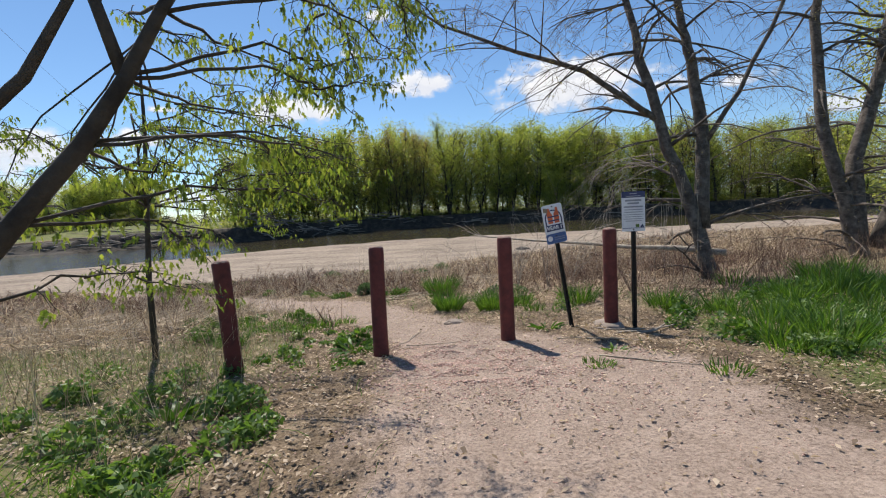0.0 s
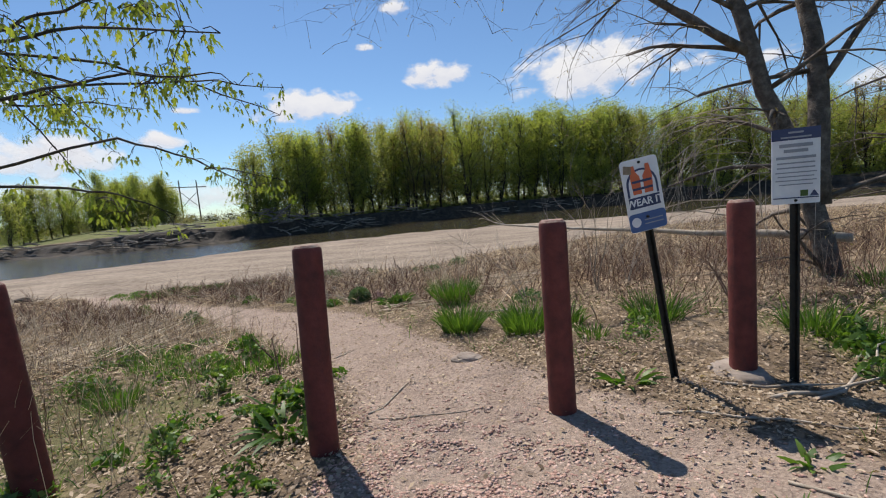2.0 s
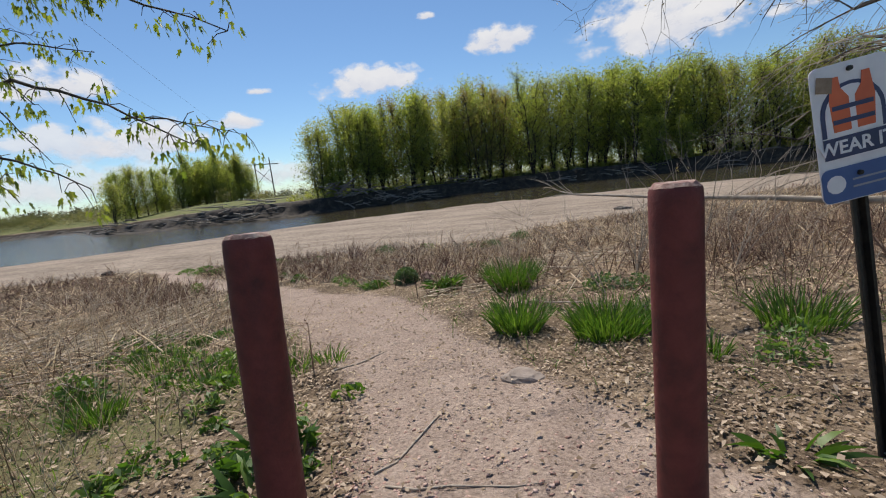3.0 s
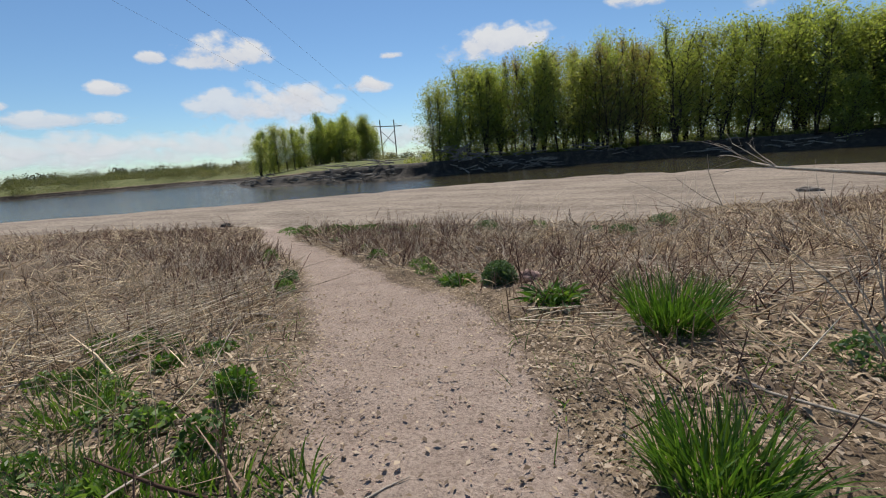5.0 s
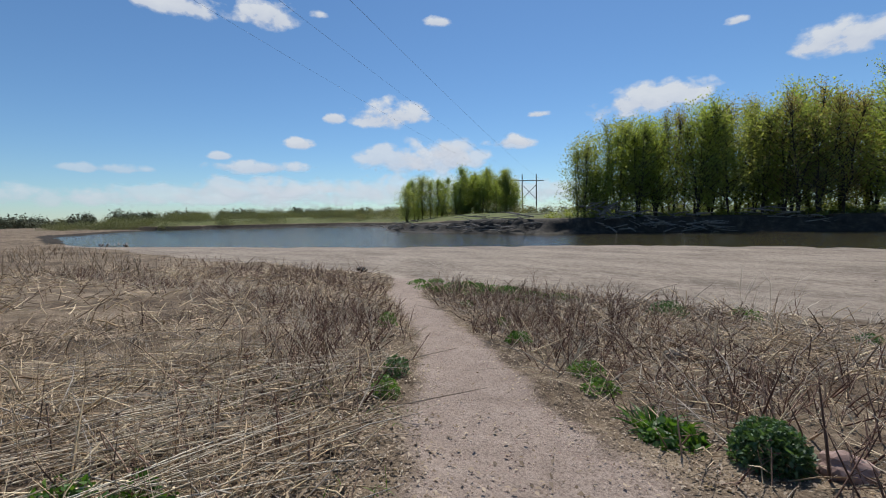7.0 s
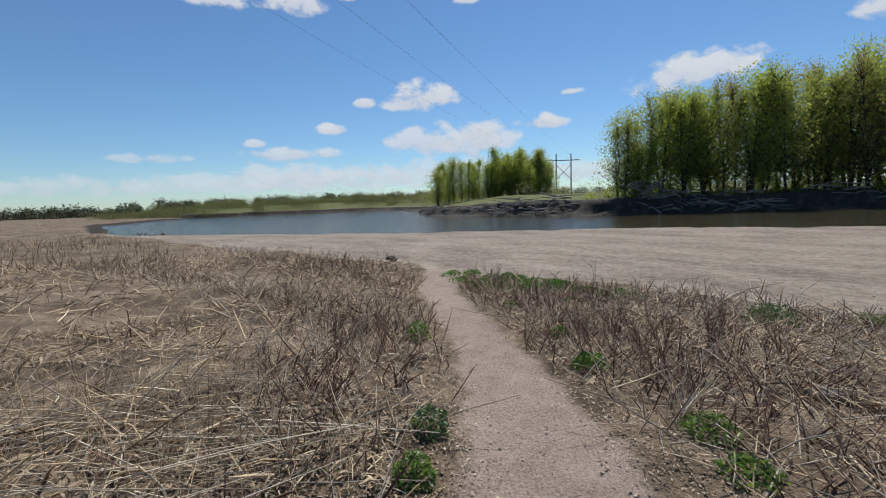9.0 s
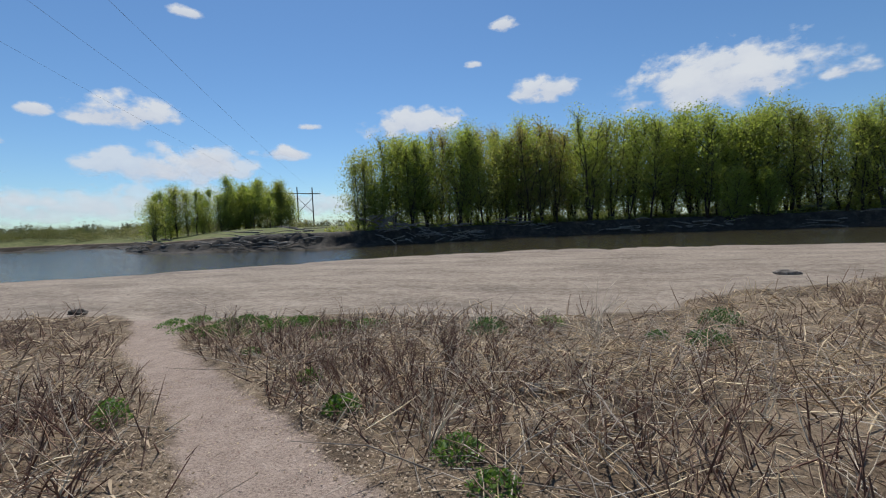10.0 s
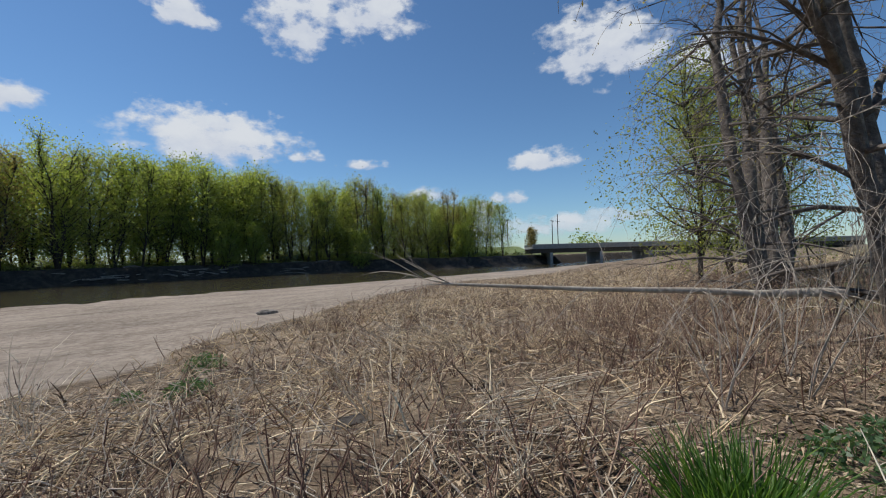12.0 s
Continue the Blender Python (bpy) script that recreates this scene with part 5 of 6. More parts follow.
LOW_DECK = [(-0.99, 0.02, 0.05, 1100, 120), (-0.96, 0.27, 0.055, 1300, 140), (-0.90, 0.42, 0.05, 1300, 150), (-0.83, 0.55, 0.062, 1300, 170), (-0.74, 0.67, 0.075, 1100, 190), (-0.60, 0.80, 0.06, 1100, 150),
            (-0.99, 0.12, 0.10, 420, 60), (-0.45, 0.89, 0.05, 1200, 140), (0.80, 0.60, 0.07, 900, 140), (0.90, 0.43, 0.08, 600, 110), (0.71, 0.70, 0.05, 900, 120)]
for i, (dx, dy, dz, w, h) in enumerate(LOW_DECK):
    cloud((dx, dy, dz), 2300 + i * 8, w * 1.2, h * 1.3, 0.5)


# ---- weeds, grass, stones ----
NR = np.random.default_rng(5)


def scatter(n, x0, x1, y0, y1, keep, rng=NR):
    """Random ground places in a rectangle, kept with the chance that keep(x, y, path, sand, grass) gives."""
    x, y = rng.uniform(x0, x1, n), rng.uniform(y0, y1, n)
    z, pa, sa, gr, mu = land(x, y)
    ok = rng.random(n) < keep(x, y, pa, sa, gr)
    return np.stack([x, y, z], axis=1)[ok]


def veg_gap(x, y):
    return np.interp(x, VEG_X, VEG_Y) - y


def in_field(x, y, pa, sa, gr):
    """The field of flattened dry weeds between the bollards and the sandbar."""
    u = (x - 0.86) * -0.342 + (y - 4.24) * 0.94
    patch = np.clip(0.52 + 0.55 * value_noise(x, y, 0.7, 12) + 0.4 * value_noise(x, y, 0.28, 13), 0.06, 1)
    front = smooth01((u - 2.3 - 1.2 * smooth01(x + 2)) / 1.4)
    return smooth01((-path_dist(x, y) - 0.02) / 0.45) * (veg_gap(x, y) > -0.4) * front * patch


def stuff(name, label, category, sets, material):
    v, f = join(sets)
    return tagged(new(name, mesh_from(name, v, f, material)), label, category, kind="stuff")


def lying(n, base, rng, lo, hi, r0, r1, tilt=0.25):
    m = len(base)
    a = rng.uniform(0, 6.283, m) + value_noise(base[:, 0], base[:, 1], 0.5, 9) * 1.5
    way = np.stack([np.cos(a), np.sin(a), np.abs(rng.normal(0, tilt, m))], axis=1)
    b = base.copy()
    b[:, 2] += rng.uniform(-0.01, 0.05, m)
    return stalks(b, way, rng.uniform(lo, hi, m), rng.uniform(r0, r1, m), rng.uniform(-0.22, 0.22, m), rng, 0.12)


near_mat = scatter(24000, -9.5, 5, 5, 15, in_field)
far_mat = scatter(17000, -26, 14, 5, 24, in_field)
stuff("dry_grass", "matted dry straw-coloured weeds lying over the ground", "dry grass",
      [lying(0, near_mat, NR, 0.14, 0.6, 0.0024, 0.007, 0.45), lying(0, far_mat, NR, 0.2, 0.65, 0.006, 0.0145, 0.6)], M_STRAW)
right_mat = scatter(14000, -1, 34, 9, 30, lambda x, y, pa, sa, gr: (veg_gap(x, y) > 0) * (1 - pa) * 0.8)
stuff("dry_grass", "pale dry weeds standing over the wide bank", "dry grass", [lying(0, right_mat, NR, 0.2, 0.6, 0.004, 0.012, 1.1)], M_STRAW)

straw = scatter(6500, -9, 6, 5, 17, in_field)
stuff("long_straw", "long bleached straws lying across the weeds", "straw", [lying(0, straw, NR, 0.35, 1.25, 0.003, 0.008, 0.3)], M_DEADWOOD)


def swathe(x0, x1, y0, y1, ang, n, lo, hi, rng):
    """Long bleached stems that lie the same way, as wind and flood combed them."""
    x, y = rng.uniform(x0, x1, n), rng.uniform(y0, y1, n)
    base = np.stack([x, y, land(x, y)[0] + rng.uniform(0.02, 0.16, n)], axis=1)
    a = np.radians(ang) + rng.normal(0, 0.22, n)
    way = np.stack([np.cos(a), np.sin(a), rng.normal(0.03, 0.06, n)], axis=1)
    return stalks(base, way, rng.uniform(lo, hi, n), rng.uniform(0.003, 0.0065, n), rng.uniform(-0.08, 0.08, n), rng, 0.03)


stuff("long_straw", "combed swathes of long bleached reeds beside the footpath", "straw",
      [swathe(-5.6, -3.9, 5.9, 6.9, 78, 70, 0.9, 2.0, NR), swathe(-7.5, -5.4, 6.4, 8.4, 50, 90, 0.6, 1.5, NR), swathe(-0.6, 1.6, 9.6, 11.2, -25, 90, 0.5, 1.3, NR), swathe(-1.4, -0.4, 8.2, 9.4, 15, 24, 0.5, 1.2, NR)], M_BLEACHED)


def rim(x, y, pa, sa, gr):
    """Upright stems crowd along the sandbar's edge and beside the path."""
    g = veg_gap(x, y)
    pd = path_dist(x, y)
    k = np.exp(-((g - 1.3) / 1.5) ** 2) * 0.9 + np.exp(-((pd + 0.9) / 0.6) ** 2) * 0.4 * (y > 6.5) + 0.34 * smooth01(value_noise(x, y, 0.6, 14) * 2)
    return k * (pa < 0.25) * (g > -0.8) * (y > 5.2) * np.clip(0.38 + 0.75 * value_noise(x, y, 0.75, 15) + 0.3 * value_noise(x, y, 2.1, 16), 0.03, 1)


def upright(base, rng, lo, hi, r0, r1, lean=0.22):
    m = len(base)
    way = np.stack([rng.normal(0, lean, m), rng.normal(0, lean, m), np.ones(m)], axis=1)
    L = rng.uniform(lo, hi, m)
    main = stalks(base - np.array([0, 0, 0.03]), way, L, rng.uniform(r0, r1, m), rng.uniform(-0.12, 0.12, m), rng)
    wn_ = way / np.linalg.norm(way, axis=1, keepdims=True)
    subs = []
    for s in (0.5, 0.75):
        b = base + wn_ * (L * s)[:, None]
        w = wn_ + rng.normal(0, 0.6, (m, 3))
        subs.append(stalks(b, w, L * rng.uniform(0.15, 0.4, m), np.full(m, r0 * 0.7), rng.uniform(-0.1, 0.1, m), rng))
    heads = base + wn_ * (L * 0.97)[:, None]
    return [main] + subs, heads


near_up = scatter(5600, -10, 6, 5, 16, rim)
far_up = scatter(16000, -30, 22, 5, 30, rim)
s_a, h_a = upright(near_up, NR, 0.12, 0.5, 0.0035, 0.0085, 0.55)
s_b, h_b = upright(far_up, NR, 0.15, 0.6, 0.006, 0.0125, 0.5)
stuff("dead_weeds", "upright dark dead weed stalks along the path and sandbar", "dead weeds", s_a + s_b, M_STALK)
heads = np.concatenate([h_a, h_b])
heads = np.repeat(heads, 3, axis=0) + NR.normal(0, 0.018, (len(heads) * 3, 3))
stuff("seed_heads", "small dark dried seed heads on dead weeds", "seed heads", [leaf_quads(heads, NR.uniform(0.012, 0.035, len(heads)), NR)], M_STALK)
dark_a = scatter(4500, -22, -7, 10.5, 16.5, lambda x, y, pa, sa, gr: (pa < 0.1) * (veg_gap(x, y) > 0) * np.exp(-((veg_gap(x, y) - 1.8) / 1.4) ** 2) * (0.6 + 0.4 * value_noise(x, y, 0.9, 31)))
dark_b = scatter(1300, -8, -3.2, 11, 17, lambda x, y, pa, sa, gr: (pa < 0.1) * (veg_gap(x, y) > 0) * (0.4 + 0.6 * value_noise(x, y, 0.8, 32)))
dark_c = scatter(1500, -7.5, 6, 7, 17, lambda x, y, pa, sa, gr: (pa < 0.1) * smooth01(value_noise(x, y, 0.7, 33) * 2.5 - 0.4))
s_e, h_e = upright(np.concatenate([dark_a, dark_b, dark_c]), NR, 0.15, 0.5, 0.0045, 0.010, 0.75)
stuff("dead_weeds", "thick dark clumps of dead weeds by the path", "dead weeds", s_e, M_DARKSTALK)


def along(line, spread, n, rng):
    """Places strewn along a bent line, off the path."""
    p = np.array(line, float)
    k = rng.uniform(0, len(p) - 1.001, n)
    i = k.astype(int)
    q = p[i] + (p[i + 1] - p[i]) * (k - i)[:, None] + rng.normal(0, spread, (n, 2)) * (0.5 + np.abs(value_noise(k * 3, k, 1.0, 44)))[:, None]
    z, pa = land(q[:, 0], q[:, 1])[:2]
    return np.column_stack([q, z])[pa < 0.12]


thicket = np.concatenate([along([(-23, 7.5), (-19, 9.2), (-13, 10.6), (-9.5, 10.9), (-7.6, 10.6)], 0.55, 1500, NR), along([(-7.6, 14.2), (-6.2, 12.9), (-4.9, 11.7), (-3.8, 12.6), (-2.4, 12.4)], 0.45, 750, NR),
                          along([(-8.2, 10.4), (-6.4, 9.2), (-5.4, 8.3)], 0.5, 380, NR), along([(-3.2, 11.4), (-1.6, 11.0), (0.4, 9.6)], 0.6, 300, NR)])
half = NR.random(len(thicket)) < 0.62
s_f, h_f = upright(thicket[half], NR, 0.12, 0.5, 0.0045, 0.0105, 0.7)
stuff("dead_weeds", "tangled red-brown thickets of dead weed stems", "dead weeds", s_f, M_DARKSTALK)
s_g, h_g = upright(thicket[~half], NR, 0.15, 0.55, 0.0035, 0.008, 1.1)
stuff("dead_weeds", "pale broken stems tangled through the thickets", "dead weeds", s_g, M_BLEACHED)
east = scatter(7500, -2.5, 9, 9, 20, lambda x, y, pa, sa, gr: (pa < 0.1) * (veg_gap(x, y) > -0.2) * smooth01(value_noise(x, y, 0.9, 71) * 1.6 + 0.25) * (0.4 + 0.6 * smooth01(value_noise(x, y, 0.35, 72) + 0.5)))
s_h, h_h = upright(east, NR, 0.12, 0.5, 0.004, 0.0095, 0.5)
stuff("dead_weeds", "red-brown broken stems standing over the wide bank", "dead weeds", s_h, M_STALK)
back_up = scatter(2200, -8, -1.6, 1.5, 8.5, lambda x, y, pa, sa, gr: (pa < 0.1) * 0.7)
s_c, h_c = upright(back_up, NR, 0.2, 0.85, 0.0016, 0.003, 0.3)
stuff("dead_weeds", "thin pale dead stalks round the leaning bollard", "dead weeds", s_c, M_STRAW)
tree_up = scatter(3600, 2.2, 16, 6.0, 13, lambda x, y, pa, sa, gr: (pa < 0.1) * 0.85)
s_d, h_d = upright(tree_up, NR, 0.25, 0.9, 0.002, 0.0042, 0.3)
stuff("dead_weeds", "reddish-brown dead weeds under the bare trees", "dead weeds", s_d, M_STALK)

bend = scatter(2600, -52, -22, -4, 11, lambda x, y, pa, sa, gr: (sa < 0.3) * np.clip(0.45 + 0.8 * value_noise(x, y, 0.25, 81), 0.02, 1))
s_k, h_k = upright(bend, NR, 0.25, 0.75, 0.010, 0.022, 0.5)
stuff("dead_weeds", "grey-brown brush of dead weeds by the river bend", "dead weeds", s_k, M_CHAFF)


def flat_leaves(c, size, rng, lo=0.3, hi=0.7):
    """Fallen leaves: curled lozenges that lie nearly flat."""
    n = len(c)
    a = rng.uniform(0, 6.283, n)
    d = np.stack([np.cos(a), np.sin(a), rng.normal(0, 0.28, n)], axis=1)
    s = np.stack([-np.sin(a), np.cos(a), rng.normal(0, 0.28, n)], axis=1)
    k = size[:, None]
    up = np.array([0, 0, 1.0]) * k * rng.uniform(0.02, 0.2, n)[:, None]
    w = rng.uniform(lo, hi, n)[:, None]
    v = np.stack([c - d * k * 0.5, c + s * k * w * 0.5 + up, c + d * k * 0.5, c - s * k * w * 0.5 + up], axis=1).reshape(-1, 3)
    return v, (np.arange(n) * 4)[:, None] + np.arange(4)[None]


# fallen leaves and wood chips round the bollards
flakes = scatter(90000, -6, 6, -1, 10.5, lambda x, y, pa, sa, gr: np.clip(1.0 - pa * (0.84 + 0.14 * value_noise(x, y, 0.9, 42)), 0, 1) * smooth01((10.5 - y) / 3) * 0.85)
flakes[:, 2] += NR.uniform(0.004, 0.03, len(flakes))
stuff("leaf_litter", "brown and grey fallen leaves on the ground", "leaf litter", [flat_leaves(flakes, NR.uniform(0.018, 0.052, len(flakes)), NR)], M_LITTER)

verge = scatter(300000, -14, 3, 3.5, 16, lambda x, y, pa, sa, gr: np.exp(-((path_dist(x, y) + 0.12) / 0.42) ** 2) * 0.8 + 0.04 * (pa > 0.3))
verge[:, 2] += NR.uniform(0.003, 0.02, len(verge))
stuff("leaf_litter", "chaff and broken brown leaves along the edges of the footpath", "leaf litter", [flat_leaves(verge, NR.uniform(0.012, 0.04, len(verge)), NR, 0.2, 0.7)], M_LITTER)
chaff = scatter(90000, -13, 6, 5, 17.5, lambda x, y, pa, sa, gr: (veg_gap(x, y) > -0.3) * smooth01((-path_dist(x, y)) / 0.4) * np.clip(0.4 + 1.1 * value_noise(x, y, 0.5, 41), 0.02, 1))
chaff[:, 2] += NR.uniform(0.003, 0.04, len(chaff))
stuff("straw_mat", "flattened mat of bleached chaff and broken straw", "straw", [flat_leaves(chaff, NR.uniform(0.06, 0.22, len(chaff)), NR, 0.05, 0.14)], M_CHAFF)


def stones(base, size, rng):
    """Small chipped stones: squashed octahedra of uneven corners."""
    n = len(base)
    dirs = np.array([(1, 0, 0), (0, 1, 0), (-1, 0, 0), (0, -1, 0), (0, 0, 0.7), (0, 0, -0.7)], float)
    k = rng.uniform(0.6, 1.2, (n, 6, 1))
    a = rng.uniform(0, 6.28, n)
    c, s = np.cos(a)[:, None], np.sin(a)[:, None]
    p = dirs[None] * k * size[:, None, None] * np.array([1.0, 0.7, 0.6])
    x = p[..., 0] * c - p[..., 1] * s
    y = p[..., 0] * s + p[..., 1] * c
    v = (np.stack([x, y, p[..., 2]], axis=-1) + base[:, None]).reshape(-1, 3)
    q = np.array([(0, 1, 4), (1, 2, 4), (2, 3, 4), (3, 0, 4), (1, 0, 5), (2, 1, 5), (3, 2, 5), (0, 3, 5)])
    return v, ((np.arange(n) * 6)[:, None, None] + q[None]).reshape(-1, 3)


chips = scatter(70000, -2.2, 3.2, 1.0, 6.0, lambda x, y, pa, sa, gr: (pa > 0.15) * np.exp(-((y - 3.45 + 0.25 * x) / 0.8) ** 2) * np.exp(-((x - 0.1) / 1.2) ** 2))
stuff("gravel", "pinkish crushed stone spread between the bollards", "gravel", [stones(chips, NR.uniform(0.008, 0.023, len(chips)), NR)], M_GRAVEL)
grit = scatter(95000, -9, 3.5, -0.8, 14, lambda x, y, pa, sa, gr: smooth01(pa * 1.4) * 0.5 + 0.3 * np.exp(-((path_dist(x, y) + 0.05) / 0.3) ** 2))
stuff("gravel", "fine gravel and grit scattered over the footpath", "gravel", [stones(grit, NR.uniform(0.003, 0.012, len(grit)), NR)], M_GRAVEL)
crumbs = scatter(9000, -6, 3, 0, 11, lambda x, y, pa, sa, gr: (pa > 0.3) * 0.3)
stuff("soil_crumbs", "small dark crumbs of soil and bark on the footpath", "crumbs", [stones(crumbs, NR.uniform(0.003, 0.010, len(crumbs)), NR)], M_DARKSTALK)
pebbles = scatter(3500, -30, 14, 15, 40, lambda x, y, pa, sa, gr: (sa > 0.5) * 0.4)
stuff("pebbles", "dark crumbs of driftwood and stone on the sandbar", "pebbles", [stones(pebbles, NR.uniform(0.015, 0.05, len(pebbles)), NR)], M_DRIFT)


# ---- green grass and weeds ----
def tuft_blades(n, r, lo, hi, w, rng, sag=(0.03, 0.32), lean=0.34):
    a, d = rng.uniform(0, 6.283, n), r * np.sqrt(rng.random(n))
    base = np.stack([np.cos(a) * d, np.sin(a) * d, np.full(n, -0.02)], axis=1)
    way = np.stack([np.cos(a) * d / r * lean + rng.normal(0, 0.14, n), np.sin(a) * d / r * lean + rng.normal(0, 0.14, n), np.ones(n)], axis=1)
    return blades(base, way, rng.uniform(lo, hi, n), rng.uniform(w * 0.6, w * 1.2, n), rng.uniform(*sag, n), rng)


def grass_tuft(x, y, r, h, n, label="lush green grass tuft among dry weeds", w=0.011):
    rng = np.random.default_rng(int(abs(x * 131 + y * 977)))
    th = thing("grass_tuft", label, "grass", (x, y, height(x, y)), "grass tufts")
    return tagged(part("grass_mass", tuft_blades(n, r, h * 0.5, h, w, rng), M_BLADE, th), kind="stuff")


for x, y, r, h, n in ((-0.02, 8.7, 0.26, 0.58, 620), (0.15, 6.62, 0.2, 0.44, 420), (0.92, 6.38, 0.26, 0.45, 560), (1.35, 6.55, 0.2, 0.36, 220), (2.3, 6.3, 0.25, 0.42, 260), (1.45, 5.7, 0.12, 0.2, 70),
                      (-1.75, 5.8, 0.18, 0.24, 110), (-2.05, 5.65, 0.24, 0.26, 150), (-2.4, 5.55, 0.22, 0.24, 130), (-1.5, 6.0, 0.13, 0.18, 70), (-2.85, 4.95, 0.18, 0.26, 220), (-3.2, 5.9, 0.25, 0.22, 200), (0.35, 7.3, 0.2, 0.12, 110), (2.45, 2.65, 0.16, 0.12, 110), (1.55, 3.1, 0.14, 0.10, 90)):
    grass_tuft(x, y, r, h, n)
rg = random.Random(91)
for i in range(74):
    x, y = rg.uniform(2.95, 7.4), rg.uniform(2.2, 7.4)
    if y > 4.9 + (x - 2.6) * 0.75 or x - 2.7 < (4.4 - y) * 0.42:
        continue
    grass_tuft(x, y, rg.uniform(0.14, 0.3), rg.uniform(0.22, 0.6), rg.randint(70, 240), "tall fresh green grass beside the path", 0.012)


def rosette(x, y, r, h, n, w, material, label):
    """A ground rosette of broad, arching leaves."""
    rng = np.random.default_rng(int(abs(x * 211 + y * 477)) + 9)
    th = thing("weed", label, "weed", (x, y, height(x, y)), "green weeds")
    return tagged(part("foliage", tuft_blades(n, r, h * 0.6, h, w, rng, (0.15, 0.6), 0.9), material, th), kind="stuff")


for x, y, r, h, n, w in ((-1.12, 9.2, 0.16, 0.34, 46, 0.055), (-2.72, 10.02, 0.14, 0.3, 70, 0.026), (-0.98, 4.2, 0.12, 0.26, 26, 0.045), (1.84, 3.5, 0.06, 0.13, 14, 0.03), (1.4, 4.6, 0.1, 0.2, 18, 0.035), (-1.25, 4.65, 0.1, 0.2, 22, 0.04), (-2.0, 2.4, 0.14, 0.25, 26, 0.05)):
    rosette(x, y, r, h, n, w, M_BLADE, "broad-leaved green rosette at the edge of the footpath")


def leafy_weed(x, y, r, h, n, leaf_size, material, label, name="weed"):
    """A low plant of many small leaves on a dome of short stems."""
    rng = np.random.default_rng(int(abs(x * 311 + y * 577)) + 3)
    th = thing(name, label, "weed", (x, y, height(x, y)), "green weeds")
    a, el, d = rng.uniform(0, 6.283, n), rng.uniform(0, 1, n), rng.uniform(0.35, 1.0, n) ** 0.5
    c = np.stack([np.cos(a) * r * d * np.sqrt(1 - el ** 2), np.sin(a) * r * d * np.sqrt(1 - el ** 2), 0.01 + h * el * d], axis=1)
    tagged(part("foliage", leaf_quads(c, rng.uniform(leaf_size * 0.6, leaf_size * 1.3, n), rng, 0.1, 0.45), material, th), kind="stuff")
    m = max(14, n // 18)
    b = np.zeros((m, 3))
    w = np.stack([rng.normal(0, 0.6, m), rng.normal(0, 0.6, m), np.ones(m)], axis=1)
    tagged(part("stem_mass", stalks(b, w, np.full(m, h * 0.8), np.full(m, 0.003), rng.uniform(-0.1, 0.1, m), rng), M_WEED, th), kind="stuff")
    return th


leafy_weed(-1.97, 9.9, 0.24, 0.30, 2200, 0.045, M_SAGE, "dark green feathery bush beside a pink rock", "low_bush")
for x, y, r, h, n, s, mt in ((-2.55, 9.9, 0.24, 0.15, 260, 0.09, M_BLADE), (-1.05, 9.15, 0.25, 0.15, 260, 0.09, M_BLADE), (-4.7, 8.85, 0.14, 0.2, 320, 0.045, M_WEED), (-7.3, 10.85, 0.18, 0.26, 300, 0.05, M_WEED), (-5.15, 11.6, 0.2, 0.15, 300, 0.06, M_BLADE),
                             (-3.75, 10.9, 0.22, 0.16, 320, 0.05, M_WEED), (-3.4, 10.5, 0.2, 0.12, 260, 0.05, M_WEED), (-8.0, 13.6, 0.2, 0.12, 240, 0.05, M_BLADE), (-4.36, 15.4, 0.4, 0.32, 700, 0.05, M_SAGE), (-0.2, 16.9, 0.4, 0.35, 700, 0.05, M_SAGE), (-0.96, 14.9, 0.35, 0.25, 600, 0.05, M_SAGE),
                             (-1.57, 15.25, 0.2, 0.15, 260, 0.05, M_SAGE), (-5.1, 9.3, 0.16, 0.2, 260, 0.05, M_SAGE), (-6.2, 12.6, 0.2, 0.16, 260, 0.05, M_WEED), (-1.0, 4.6, 0.13, 0.18, 70, 0.10, M_BLADE), (-1.15, 4.3, 0.1, 0.12, 40, 0.10, M_BLADE), (-3.3, 16.5, 0.3, 0.2, 300, 0.05, M_WEED), (1.9, 5.6, 0.2, 0.3, 220, 0.05, M_WEED),
                             (1.6, 8.2, 0.22, 0.18, 220, 0.05, M_SAGE), (1.2, 8.35, 0.3, 0.2, 300, 0.06, M_SAGE)):
    leafy_weed(x, y, r, h, n, s, mt, "small patch of fresh green weeds in dry ground")
for i in range(40):
    x, y = rg.uniform(2.75, 5.6), rg.uniform(2.4, 6.2)
    if y < 4.9 + (x - 2.6) * 0.75 and x - 2.6 > (4.4 - y) * 0.42:
        leafy_weed(x, y, rg.uniform(0.1, 0.22), rg.uniform(0.12, 0.32), 110, rg.uniform(0.04, 0.09), rg.choice((M_WEED, M_WEED, M_BLADE)), "broad-leaved green weed among the tall grass")
for i in range(26):
    x, y = rg.uniform(-2.0, -0.75), rg.uniform(3.5, 5.3)
    leafy_weed(x, y, rg.uniform(0.05, 0.13), rg.uniform(0.05, 0.13), 36, rg.uniform(0.04, 0.08), rg.choice((M_WEED, M_BLADE)), "small broad-leaved weed in the leaf litter")
for i in range(46):
    x, y = rg.uniform(-12.8, -7.0), rg.uniform(15.0, 16.9)
    leafy_weed(x, y, rg.uniform(0.2, 0.4), 0.12, 220, 0.05, M_BLADE, "bright green low weeds at the edge of the sandbar")
